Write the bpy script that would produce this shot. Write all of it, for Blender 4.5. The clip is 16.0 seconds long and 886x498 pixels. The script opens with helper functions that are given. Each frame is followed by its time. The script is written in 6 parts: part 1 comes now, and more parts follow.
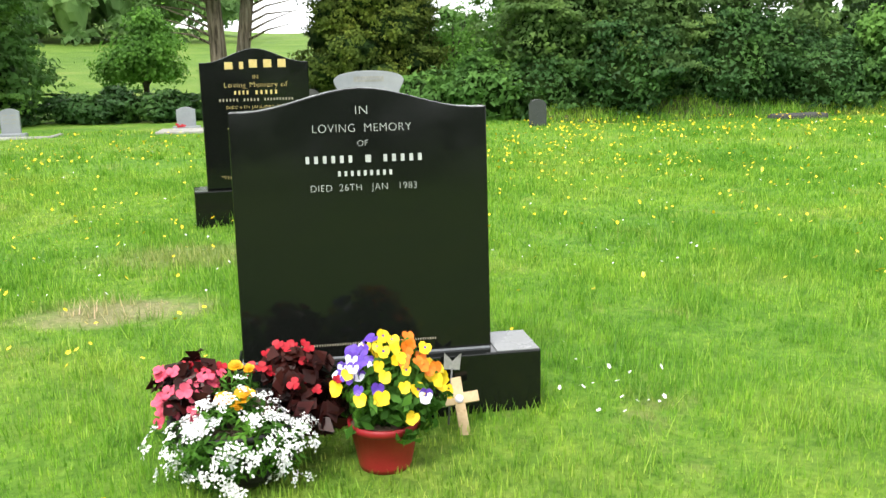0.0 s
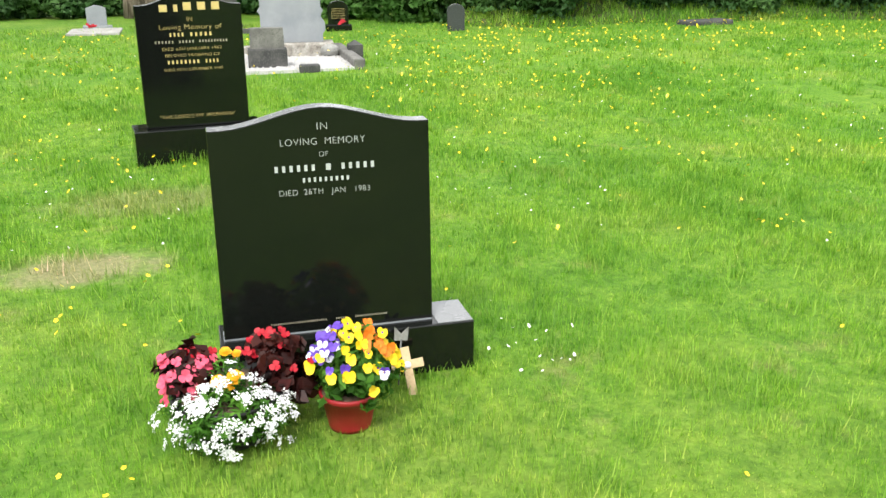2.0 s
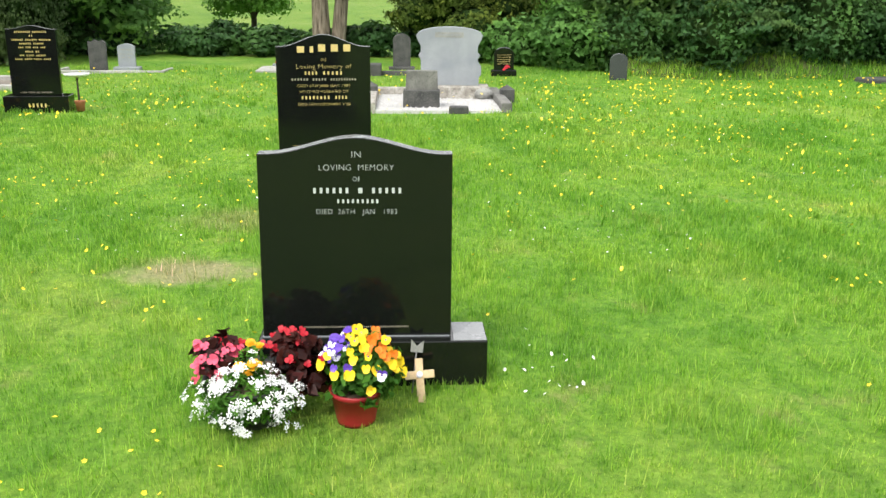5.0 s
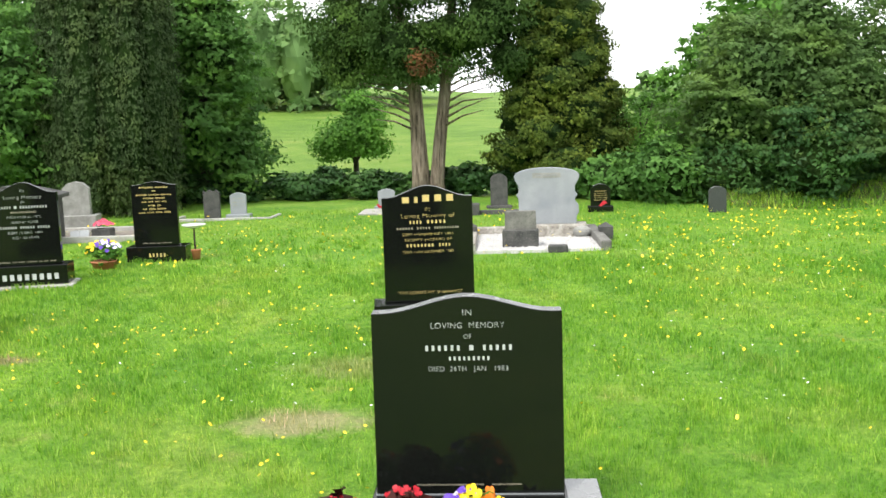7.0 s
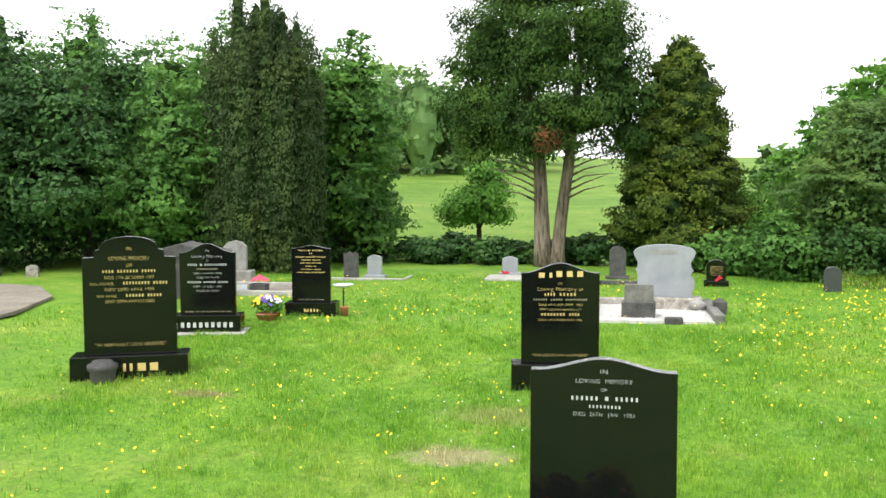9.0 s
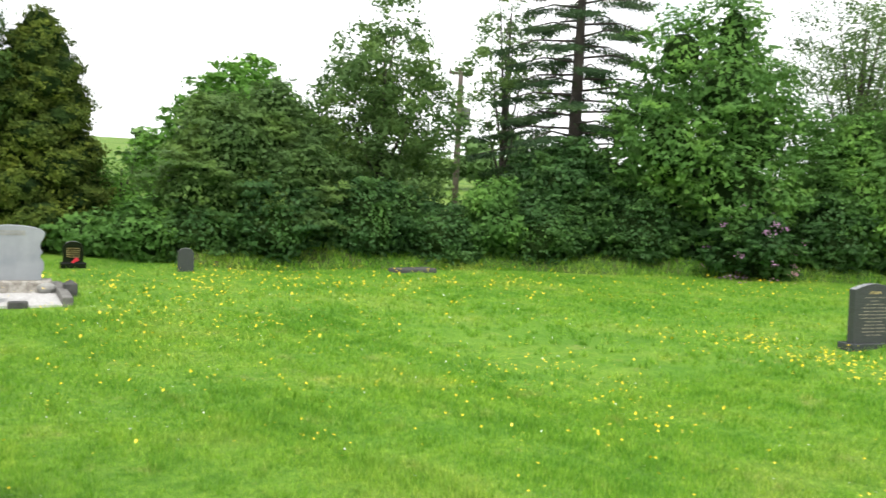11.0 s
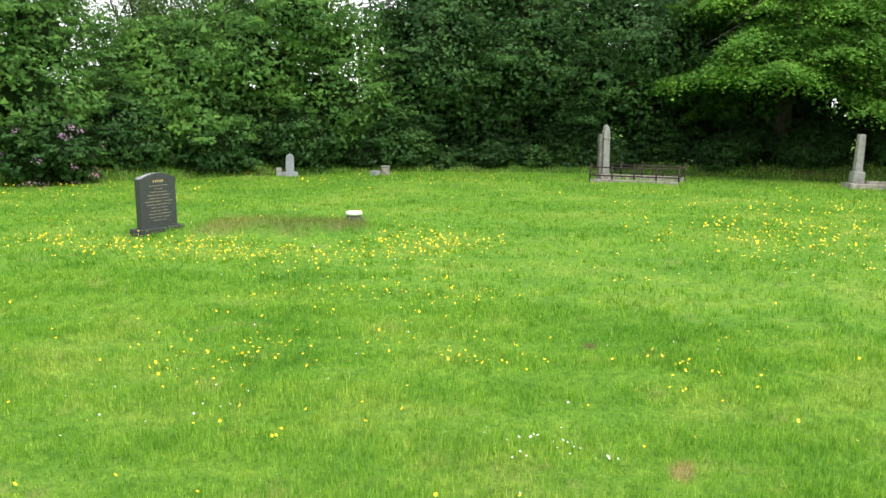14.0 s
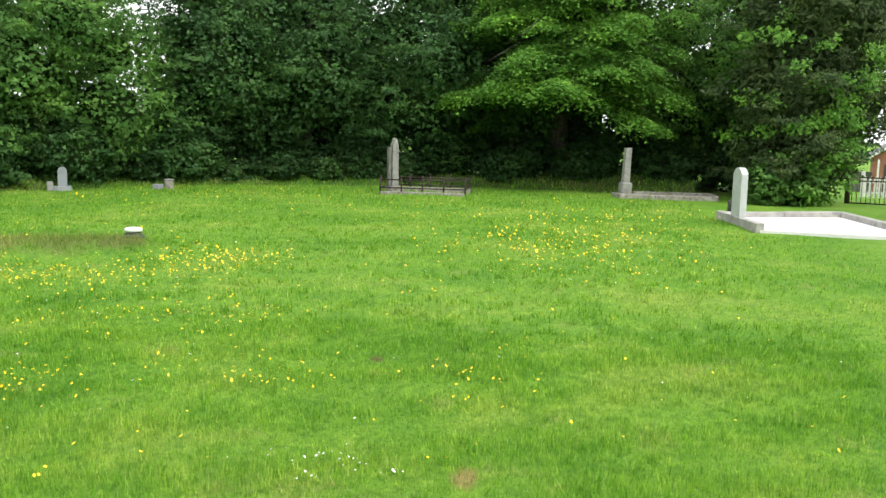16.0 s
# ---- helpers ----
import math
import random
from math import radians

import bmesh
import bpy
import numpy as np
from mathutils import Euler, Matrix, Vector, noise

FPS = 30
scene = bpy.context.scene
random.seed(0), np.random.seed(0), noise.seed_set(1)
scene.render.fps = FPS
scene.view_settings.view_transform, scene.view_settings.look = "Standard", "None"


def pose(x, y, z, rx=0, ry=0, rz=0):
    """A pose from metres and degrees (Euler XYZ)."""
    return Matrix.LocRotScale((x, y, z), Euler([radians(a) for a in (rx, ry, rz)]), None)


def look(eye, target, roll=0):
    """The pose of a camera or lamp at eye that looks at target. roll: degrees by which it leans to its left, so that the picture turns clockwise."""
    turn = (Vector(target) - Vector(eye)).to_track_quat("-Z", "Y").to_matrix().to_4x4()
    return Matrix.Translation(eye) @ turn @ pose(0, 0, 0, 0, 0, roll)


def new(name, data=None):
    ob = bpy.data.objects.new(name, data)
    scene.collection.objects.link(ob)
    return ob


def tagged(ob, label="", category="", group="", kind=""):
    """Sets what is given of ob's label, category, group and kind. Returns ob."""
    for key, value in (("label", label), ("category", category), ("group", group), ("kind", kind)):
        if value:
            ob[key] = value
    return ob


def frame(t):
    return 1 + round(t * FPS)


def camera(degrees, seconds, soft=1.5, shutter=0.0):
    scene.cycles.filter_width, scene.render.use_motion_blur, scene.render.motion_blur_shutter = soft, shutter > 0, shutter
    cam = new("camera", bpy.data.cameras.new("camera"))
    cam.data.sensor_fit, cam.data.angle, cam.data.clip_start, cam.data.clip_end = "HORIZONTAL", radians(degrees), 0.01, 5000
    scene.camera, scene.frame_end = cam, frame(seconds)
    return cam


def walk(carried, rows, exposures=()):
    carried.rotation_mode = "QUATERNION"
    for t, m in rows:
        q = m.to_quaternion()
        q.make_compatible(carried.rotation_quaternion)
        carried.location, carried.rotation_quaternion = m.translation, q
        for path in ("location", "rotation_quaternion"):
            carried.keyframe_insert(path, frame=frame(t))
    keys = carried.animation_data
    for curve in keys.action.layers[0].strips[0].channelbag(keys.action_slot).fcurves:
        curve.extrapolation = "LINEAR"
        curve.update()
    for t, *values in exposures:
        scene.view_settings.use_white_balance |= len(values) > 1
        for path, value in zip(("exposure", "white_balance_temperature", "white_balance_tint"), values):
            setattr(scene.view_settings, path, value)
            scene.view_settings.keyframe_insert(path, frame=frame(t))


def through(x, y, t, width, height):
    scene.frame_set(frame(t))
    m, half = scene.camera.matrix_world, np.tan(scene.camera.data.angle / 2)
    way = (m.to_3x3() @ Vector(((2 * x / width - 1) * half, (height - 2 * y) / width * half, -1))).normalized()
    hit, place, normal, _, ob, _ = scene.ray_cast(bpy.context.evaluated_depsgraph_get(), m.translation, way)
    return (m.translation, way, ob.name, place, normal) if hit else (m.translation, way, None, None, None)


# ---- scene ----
cam = camera(52.5, 16.0, soft=1.48, shutter=0.1)
PATH = [
    (0, (-0.202, -2.609, 1.053), (0.122, -0.676, 0.652), -1.2),
    (0.5, (-0.282, -2.66, 1.047), (0.087, -0.723, 0.712), -1.1),
    (1, (-0.326, -2.634, 1.121), (0.107, -0.72, 0.732), -0.9),
    (1.5, (-0.344, -2.727, 1.362), (0.115, -0.875, 0.761), -0.6),
    (2, (-0.378, -2.97, 1.53), (0.113, -1.145, 0.874), -0.2),
    (2.5, (-0.382, -3.073, 1.574), (0.137, -1.242, 0.96), 2.6),
    (3, (-0.327, -3.173, 1.574), (0.175, -1.331, 0.979), 3.7),
    (3.5, (-0.205, -3.33, 1.56), (0.174, -1.481, 0.899), 3.7),
    (4, (-0.027, -3.376, 1.569), (0.214, -1.491, 0.947), 2.9),
    (4.2, (0.065, -3.369, 1.554), (0.229, -1.467, 0.958), 2.8),
    (6.3, (0.211, -3.421, 1.58), (0.273, -1.492, 1.053), -0.6),
    (6.5, (0.194, -3.417, 1.606), (0.237, -1.471, 1.149), -1.0),
    (7, (0.127, -3.422, 1.666), (0.01, -1.445, 1.39), -1.8),
    (7.5, (0.047, -3.536, 1.709), (-0.302, -1.577, 1.509), -1.7),
    (8, (-0.030, -4.110, 1.839), (-0.543, -2.184, 1.681), -1.1),
    (8.2, (-0.032, -4.357, 1.872), (-0.566, -2.435, 1.727), -1.0),
    (10.3, (0.246, -4.731, 1.890), (0.563, -2.761, 1.753), -0.1),
    (10.5, (0.284, -4.665, 1.866), (0.719, -2.718, 1.719), -0.4),
    (11, (0.395, -4.960, 1.920), (1.322, -3.194, 1.773), 2.8),
    (11.5, (0.509, -5.053, 1.829), (1.87, -3.597, 1.66), 4.8),
    (12, (0.385, -5.186, 1.829), (2.007, -4.029, 1.656), 5.2),
    (12.5, (0.473, -5.374, 1.818), (2.183, -4.357, 1.624), 3.5),
    (13, (0.482, -5.551, 1.804), (2.219, -4.585, 1.579), 2.0),
    (13.5, (0.381, -5.676, 1.796), (2.17, -4.82, 1.537), 1.4),
    (14, (0.294, -5.62, 1.776), (2.143, -4.92, 1.476), 0.7),
    (14.5, (0.407, -5.596, 1.779), (2.297, -5.031, 1.448), 0.8),
    (15, (0.422, -5.612, 1.781), (2.334, -5.117, 1.464), 0.5),
    (15.5, (0.34, -5.536, 1.787), (2.276, -5.128, 1.496), 0.9),
    (16, (0.331, -5.688, 1.8), (2.296, -5.426, 1.533), 1.2),
]
walk(cam, [(t, look(e, g, r)) for t, e, g, r in PATH], exposures=[(0, 0.6), (1.5, 0.6), (3, 0.5), (4.2, 0.5), (7, 0.55), (8.2, 0.6), (10.3, 0.35), (12, 0.31), (13, 0.42), (14, 0.37), (15, 0.23), (16, 0.27)])

# ---------------------------------------------------------------- world and sun
SUN_EL, SUN_AZ = 52.0, 215.0          # degrees; azimuth clockwise from +y
sky_world = bpy.data.worlds.new("sky")
scene.world = sky_world
sky_world.use_nodes = True
wn, wl = sky_world.node_tree.nodes, sky_world.node_tree.links
wn.clear()
w_out = wn.new("ShaderNodeOutputWorld")
w_sky = wn.new("ShaderNodeTexSky")
w_sky.sky_type = "NISHITA"
w_sky.sun_disc = False
w_sky.sun_elevation, w_sky.sun_rotation = radians(SUN_EL), radians(SUN_AZ)
w_bg = wn.new("ShaderNodeBackground")
w_bg.inputs["Strength"].default_value = 0.12
w_cloud = wn.new("ShaderNodeBackground")
w_cloud.inputs["Color"].default_value = (0.97, 0.985, 1.0, 1)
w_cloud.inputs["Strength"].default_value = 1.5
w_tc = wn.new("ShaderNodeTexCoord")
w_noise = wn.new("ShaderNodeTexNoise")
w_noise.inputs["Scale"].default_value = 2.6
w_noise.inputs["Detail"].default_value = 5.0
w_ramp = wn.new("ShaderNodeValToRGB")
w_ramp.color_ramp.elements[0].position, w_ramp.color_ramp.elements[1].position = 0.28, 0.42
w_mix = wn.new("ShaderNodeMixShader")
wl.new(w_tc.outputs["Generated"], w_noise.inputs["Vector"])
wl.new(w_noise.outputs["Fac"], w_ramp.inputs["Fac"])
wl.new(w_ramp.outputs["Color"], w_mix.inputs["Fac"])
wl.new(w_sky.outputs["Color"], w_bg.inputs["Color"])
wl.new(w_bg.outputs["Background"], w_mix.inputs[1])
wl.new(w_cloud.outputs["Background"], w_mix.inputs[2])
wl.new(w_mix.outputs["Shader"], w_out.inputs["Surface"])

sun = new("sun", bpy.data.lights.new("sun", "SUN"))
sun.data.energy, sun.data.angle, sun.data.color = 2.4, radians(14), (1.0, 0.96, 0.88)
sun_from = Vector((math.sin(radians(SUN_AZ)) * math.cos(radians(SUN_EL)), math.cos(radians(SUN_AZ)) * math.cos(radians(SUN_EL)), math.sin(radians(SUN_EL))))
sun.matrix_world = look(sun_from * 60, (0, 0, 0))


# ---------------------------------------------------------------- materials
def base_mat(name, rough=0.6, metal=0.0, spec=0.5):
    m = bpy.data.materials.new(name)
    m.use_nodes = True
    n, l = m.node_tree.nodes, m.node_tree.links
    b = n["Principled BSDF"]
    b.inputs["Roughness"].default_value, b.inputs["Metallic"].default_value = rough, metal
    b.inputs["Specular IOR Level"].default_value = spec
    return m, n, l, b


def noise_node(n, l, scale, detail=4.0, coord="Object", rough=0.55):
    tc = n.new("ShaderNodeTexCoord")
    t = n.new("ShaderNodeTexNoise")
    t.inputs["Scale"].default_value, t.inputs["Detail"].default_value, t.inputs["Roughness"].default_value = scale, detail, rough
    l.new(tc.outputs[coord], t.inputs["Vector"])
    return t


def ramp_node(n, l, source, stops):
    r = n.new("ShaderNodeValToRGB")
    e = r.color_ramp.elements
    e[0].position, e[0].color = stops[0][0], (*stops[0][1], 1)
    e[1].position, e[1].color = stops[-1][0], (*stops[-1][1], 1)
    for p, c in stops[1:-1]:
        x = e.new(p)
        x.color = (*c, 1)
    l.new(source, r.inputs["Fac"])
    return r


def mix_node(n, l, fac, a, b, mode="MIX"):
    m = n.new("ShaderNodeMix")
    m.data_type, m.blend_type = "RGBA", mode
    for sock, v in ((m.inputs[0], fac), (m.inputs[6], a), (m.inputs[7], b)):
        if hasattr(v, "is_linked"):
            l.new(v, sock)
        elif isinstance(v, tuple):
            sock.default_value = (*v, 1)
        else:
            sock.default_value = v
    return m.outputs[2]


def bump_node(n, l, b, height, strength, dist=0.01):
    u = n.new("ShaderNodeBump")
    u.inputs["Strength"].default_value, u.inputs["Distance"].default_value = strength, dist
    l.new(height, u.inputs["Height"])
    l.new(u.outputs["Normal"], b.inputs["Normal"])


def two_scale(name, c1, c2, c3, s1, s2, rough=0.7, bump=0.3, dist=0.005, spec=0.4, metal=0.0):
    """Broad stains between c1 and c2, fine grain towards c3."""
    m, n, l, b = base_mat(name, rough, metal, spec)
    broad, fine = noise_node(n, l, s1, 5), noise_node(n, l, s2, 6, rough=0.7)
    r1 = ramp_node(n, l, broad.outputs["Fac"], [(0.35, c1), (0.65, c2)])
    f = ramp_node(n, l, fine.outputs["Fac"], [(0.5, (0, 0, 0)), (0.72, (1, 1, 1))])
    l.new(mix_node(n, l, f.outputs["Color"], r1.outputs["Color"], c3), b.inputs["Base Color"])
    bump_node(n, l, b, fine.outputs["Fac"], bump, dist)
    return m


def granite(name, dark, speck, rough=0.1, amount=0.66):
    m, n, l, b = base_mat(name, rough, 0.0, 0.36)
    grain = noise_node(n, l, 900, 2)
    dust = noise_node(n, l, 7, 6, rough=0.7)
    r = ramp_node(n, l, grain.outputs["Fac"], [(amount, dark), (amount + 0.1, speck)])
    l.new(r.outputs["Color"], b.inputs["Base Color"])
    rr = ramp_node(n, l, dust.outputs["Fac"], [(0.4, (rough,) * 3), (0.75, (rough + 0.13,) * 3)])
    l.new(rr.outputs["Color"], b.inputs["Roughness"])
    return m


def leaf_mat(name, dark, light, tip, rough=0.5, through=0.35, broad=0.5):
    """Foliage: each leaf its own shade, with slow drifts of tone over the crown."""
    m, n, l, b = base_mat(name, rough + 0.1, 0.0, 0.14)
    geo = n.new("ShaderNodeNewGeometry")
    mid = tuple((a + c) / 2 for a, c in zip(dark, light))
    high = tuple(0.6 * a + 0.4 * c for a, c in zip(light, tip))
    r = ramp_node(n, l, geo.outputs["Random Per Island"], [(0.0, mid), (0.6, light), (1.0, high)])
    drift = noise_node(n, l, broad * 1.4, 3)
    d = ramp_node(n, l, drift.outputs["Fac"], [(0.3, (0.55, 0.62, 0.6)), (0.5, (1.0, 1.0, 1.0)), (0.68, (1.6, 1.45, 1.15))])
    col = mix_node(n, l, 1.0, r.outputs["Color"], d.outputs["Color"], "MULTIPLY")
    l.new(col, b.inputs["Base Color"])
    tr = n.new("ShaderNodeBsdfTranslucent")
    l.new(col, tr.inputs["Color"])
    mx = n.new("ShaderNodeMixShader")
    mx.inputs["Fac"].default_value = through
    l.new(b.outputs["BSDF"], mx.inputs[1])
    l.new(tr.outputs["BSDF"], mx.inputs[2])
    l.new(mx.outputs["Shader"], n["Material Output"].inputs["Surface"])
    return m


def turf_colour(n, l):
    """Shared tone of soil and blades: lush, yellowish and dry patches."""
    a, c = noise_node(n, l, 0.55, 4), noise_node(n, l, 2.6, 5, rough=0.65)
    r1 = ramp_node(n, l, a.outputs["Fac"], [(0.3, GRASS_A), (0.52, GRASS_B), (0.72, GRASS_C)])
    r2 = ramp_node(n, l, c.outputs["Fac"], [(0.3, (0.74, 0.84, 0.74)), (0.52, (1, 1, 1)), (0.72, (1.24, 1.1, 1.1))])
    tone = mix_node(n, l, 1.0, r1.outputs["Color"], r2.outputs["Color"], "MULTIPLY")
    tuft = noise_node(n, l, 11, 4, rough=0.7)
    r3 = ramp_node(n, l, tuft.outputs["Fac"], [(0.3, (0.62, 0.72, 0.62)), (0.5, (1, 1, 1)), (0.72, (1.42, 1.22, 1.42))])
    tone = mix_node(n, l, 1.0, tone, r3.outputs["Color"], "MULTIPLY")
    straw = noise_node(n, l, 1.7, 6, rough=0.75)
    fac = ramp_node(n, l, straw.outputs["Fac"], [(0.57, (0, 0, 0)), (0.72, (0.6, 0.6, 0.6))])
    tone = mix_node(n, l, fac.outputs["Color"], tone, (0.36, 0.34, 0.13))
    sep = n.new("ShaderNodeSeparateXYZ")
    tco = n.new("ShaderNodeTexCoord")
    l.new(tco.outputs["Object"], sep.inputs[0])
    lush = n.new("ShaderNodeMapRange")
    lush.inputs["From Min"].default_value, lush.inputs["From Max"].default_value = 2.0, 6.0
    l.new(sep.outputs["X"], lush.inputs["Value"])
    tone = mix_node(n, l, lush.outputs["Result"], tone, mix_node(n, l, 1.0, tone, (0.95, 1.0, 0.9), "MULTIPLY"))
    field = n.new("ShaderNodeMapRange")
    field.inputs["From Min"].default_value, field.inputs["From Max"].default_value = 19.0, 24.0
    l.new(sep.outputs["Y"], field.inputs["Value"])
    rough_pasture = noise_node(n, l, 0.35, 6, rough=0.7)
    pasture = ramp_node(n, l, rough_pasture.outputs["Fac"], [(0.32, (0.09, 0.185, 0.024)), (0.52, (0.15, 0.26, 0.036)), (0.7, (0.23, 0.3, 0.065))])
    tone = mix_node(n, l, field.outputs["Result"], tone, pasture.outputs["Color"])
    for cx, cy, rx, ry, straw_colour in DRY:
        tone = mix_node(n, l, worn(n, l, cx, cy, rx, ry), tone, straw_colour)
    return tone


DRY = ((-1.02, 1.52, 0.42, 0.24, (0.4, 0.34, 0.2)), (11.3, 1.85, 0.6, 0.5, (0.25, 0.26, 0.08)), (11.7, 1.1, 0.6, 0.55, (0.17, 0.21, 0.055)), (12.15, 0.45, 0.5, 0.4, (0.18, 0.18, 0.065)), (7.04, -4.29, 0.1, 0.06, (0.16, 0.11, 0.06)), (4.79, -5.23, 0.14, 0.08, (0.32, 0.24, 0.1)), (-3.6, 2.9, 0.3, 0.16, (0.3, 0.24, 0.14)), (-0.75, 2.6, 0.6, 0.3, (0.26, 0.3, 0.1)))


def worn(n, l, cx, cy, rx, ry):
    """A ragged worn spot of dead grass round (cx, cy)."""
    tc = n.new("ShaderNodeTexCoord")
    mp = n.new("ShaderNodeMapping")
    mp.inputs["Location"].default_value = (-cx / rx, -cy / ry, 0)
    mp.inputs["Scale"].default_value = (1 / rx, 1 / ry, 0)
    l.new(tc.outputs["Object"], mp.inputs["Vector"])
    ln = n.new("ShaderNodeVectorMath")
    ln.operation = "LENGTH"
    l.new(mp.outputs["Vector"], ln.inputs[0])
    wob = noise_node(n, l, 7, 5, rough=0.7)
    ad = n.new("ShaderNodeMath")
    ad.operation = "MULTIPLY_ADD"
    l.new(wob.outputs["Fac"], ad.inputs[0])
    ad.inputs[1].default_value = 1.6
    l.new(ln.outputs["Value"], ad.inputs[2])
    return scaled_edge(n, l, ad.outputs["Value"])


def scaled_edge(n, l, value):
    mr = n.new("ShaderNodeMapRange")
    mr.inputs["From Min"].default_value, mr.inputs["From Max"].default_value = 1.35, 2.0
    mr.inputs["To Min"].default_value, mr.inputs["To Max"].default_value = 0.78, 0.0
    l.new(value, mr.inputs["Value"])
    return mr.outputs["Result"]


GRASS_A, GRASS_B, GRASS_C = (0.12, 0.28, 0.026), (0.175, 0.34, 0.034), (0.26, 0.38, 0.06)

mat_ground, n_, l_, b_ = base_mat("turf", 0.85, 0, 0.2)
turf = turf_colour(n_, l_)
speckle = noise_node(n_, l_, 38, 6, rough=0.75)
sp = ramp_node(n_, l_, speckle.outputs["Fac"], [(0.3, (0.45, 0.5, 0.4)), (0.55, (0.84, 0.85, 0.82)), (0.8, (1.2, 1.12, 1.1))])
l_.new(mix_node(n_, l_, 1.0, turf, sp.outputs["Color"], "MULTIPLY"), b_.inputs["Base Color"])
bump_node(n_, l_, b_, speckle.outputs["Fac"], 0.8, 0.03)

mat_blade, n_, l_, b_ = base_mat("grass_blade", 0.5, 0, 0.35)
turf = turf_colour(n_, l_)
geo_ = n_.new("ShaderNodeNewGeometry")
isl = ramp_node(n_, l_, geo_.outputs["Random Per Island"], [(0.0, (0.64, 0.8, 0.55)), (0.45, (1.15, 1.19, 1.05)), (0.85, (1.65, 1.5, 1.6)), (1.0, (2.5, 1.8, 2.9))])
bcol = mix_node(n_, l_, 1.0, turf, isl.outputs["Color"], "MULTIPLY")
l_.new(bcol, b_.inputs["Base Color"])
tr_ = n_.new("ShaderNodeBsdfTranslucent")
l_.new(bcol, tr_.inputs["Color"])
mx_ = n_.new("ShaderNodeMixShader")
mx_.inputs["Fac"].default_value = 0.5
l_.new(b_.outputs["BSDF"], mx_.inputs[1])
l_.new(tr_.outputs["BSDF"], mx_.inputs[2])
l_.new(mx_.outputs["Shader"], n_["Material Output"].inputs["Surface"])

mat_black = granite("polished_black_granite", (0.006, 0.007, 0.006), (0.03, 0.032, 0.03), 0.07)
mat_dkgrey = granite("polished_dark_grey_granite", (0.05, 0.054, 0.056), (0.13, 0.135, 0.14), 0.16, 0.58)
# Paler granite that paints the sky's reflection on polished tops.
mat_sky_sheen = granite("painted_sky_sheen", (0.16, 0.165, 0.17), (0.26, 0.265, 0.27), 0.22, 0.5)
SHEEN_TOPS = {mat_black: mat_sky_sheen, mat_dkgrey: mat_sky_sheen}
mat_grey = two_scale("dressed_grey_granite", (0.22, 0.24, 0.262), (0.3, 0.318, 0.335), (0.165, 0.175, 0.19), 3, 160, 0.65, 0.15, 0.002)
mat_pale = two_scale("weathered_pale_stone", (0.2, 0.2, 0.185), (0.33, 0.33, 0.31), (0.13, 0.13, 0.115), 6, 60, 0.85, 0.4)
mat_worn_stone = two_scale("worn_brown_grey_stone", (0.11, 0.108, 0.1), (0.2, 0.195, 0.18), (0.07, 0.068, 0.06), 6, 60, 0.85, 0.4)
mat_lichen = two_scale("lichened_sandstone", (0.2, 0.18, 0.15), (0.42, 0.4, 0.36), (0.1, 0.095, 0.08), 9, 45, 0.9, 0.6, 0.008)
mat_slate = two_scale("dark_weathered_slate", (0.035, 0.036, 0.037), (0.08, 0.079, 0.076), (0.125, 0.122, 0.11), 7, 70, 0.75, 0.3)
mat_white = two_scale("white_marble", (0.46, 0.48, 0.48), (0.56, 0.58, 0.58), (0.36, 0.37, 0.36), 5, 90, 0.5, 0.15, 0.002)
mat_concrete = two_scale("rough_concrete_kerb", (0.3, 0.29, 0.27), (0.45, 0.44, 0.41), (0.18, 0.175, 0.16), 5, 70, 0.9, 0.5, 0.006)
mat_chips = two_scale("white_marble_chips", (0.52, 0.51, 0.5), (0.64, 0.63, 0.62), (0.3, 0.29, 0.28), 6, 55, 0.8, 1.0, 0.02)
mat_white_chips = two_scale("bright_marble_chips", (0.74, 0.73, 0.71), (0.82, 0.81, 0.8), (0.6, 0.59, 0.57), 6, 55, 0.8, 0.8, 0.02)
mat_drive = two_scale("grey_gravel", (0.12, 0.105, 0.09), (0.27, 0.235, 0.19), (0.34, 0.31, 0.27), 0.9, 34, 0.95, 0.8, 0.02)
mat_soil = two_scale("bare_brown_earth", (0.13, 0.09, 0.06), (0.2, 0.15, 0.1), (0.07, 0.05, 0.035), 2, 30, 0.95, 0.9, 0.03)
mat_gold = two_scale("gilt_lettering", (0.58, 0.43, 0.15), (0.68, 0.54, 0.24), (0.42, 0.3, 0.09), 20, 300, 0.4, 0.05, 0.001)
mat_silver = two_scale("white_painted_lettering", (0.42, 0.44, 0.43), (0.54, 0.56, 0.55), (0.3, 0.31, 0.3), 20, 300, 0.6, 0.05, 0.001)
mat_faint = two_scale("worn_lettering", (0.3, 0.27, 0.2), (0.38, 0.34, 0.26), (0.22, 0.2, 0.16), 20, 300, 0.7, 0.05, 0.001)
mat_red_pot = two_scale("red_plastic", (0.29, 0.012, 0.018), (0.33, 0.016, 0.022), (0.25, 0.01, 0.014), 6, 120, 0.42, 0.1, 0.001, 0.5)
mat_terracotta = two_scale("terracotta", (0.36, 0.13, 0.06), (0.45, 0.18, 0.09), (0.28, 0.1, 0.05), 12, 90, 0.8, 0.2, 0.002)
mat_blackplastic = two_scale("black_plastic", (0.012, 0.012, 0.013), (0.02, 0.02, 0.02), (0.03, 0.03, 0.03), 8, 200, 0.45, 0.1, 0.001)
mat_pine = two_scale("bare_pale_wood", (0.5, 0.36, 0.2), (0.6, 0.45, 0.27), (0.4, 0.27, 0.14), 18, 90, 0.65, 0.2, 0.002)
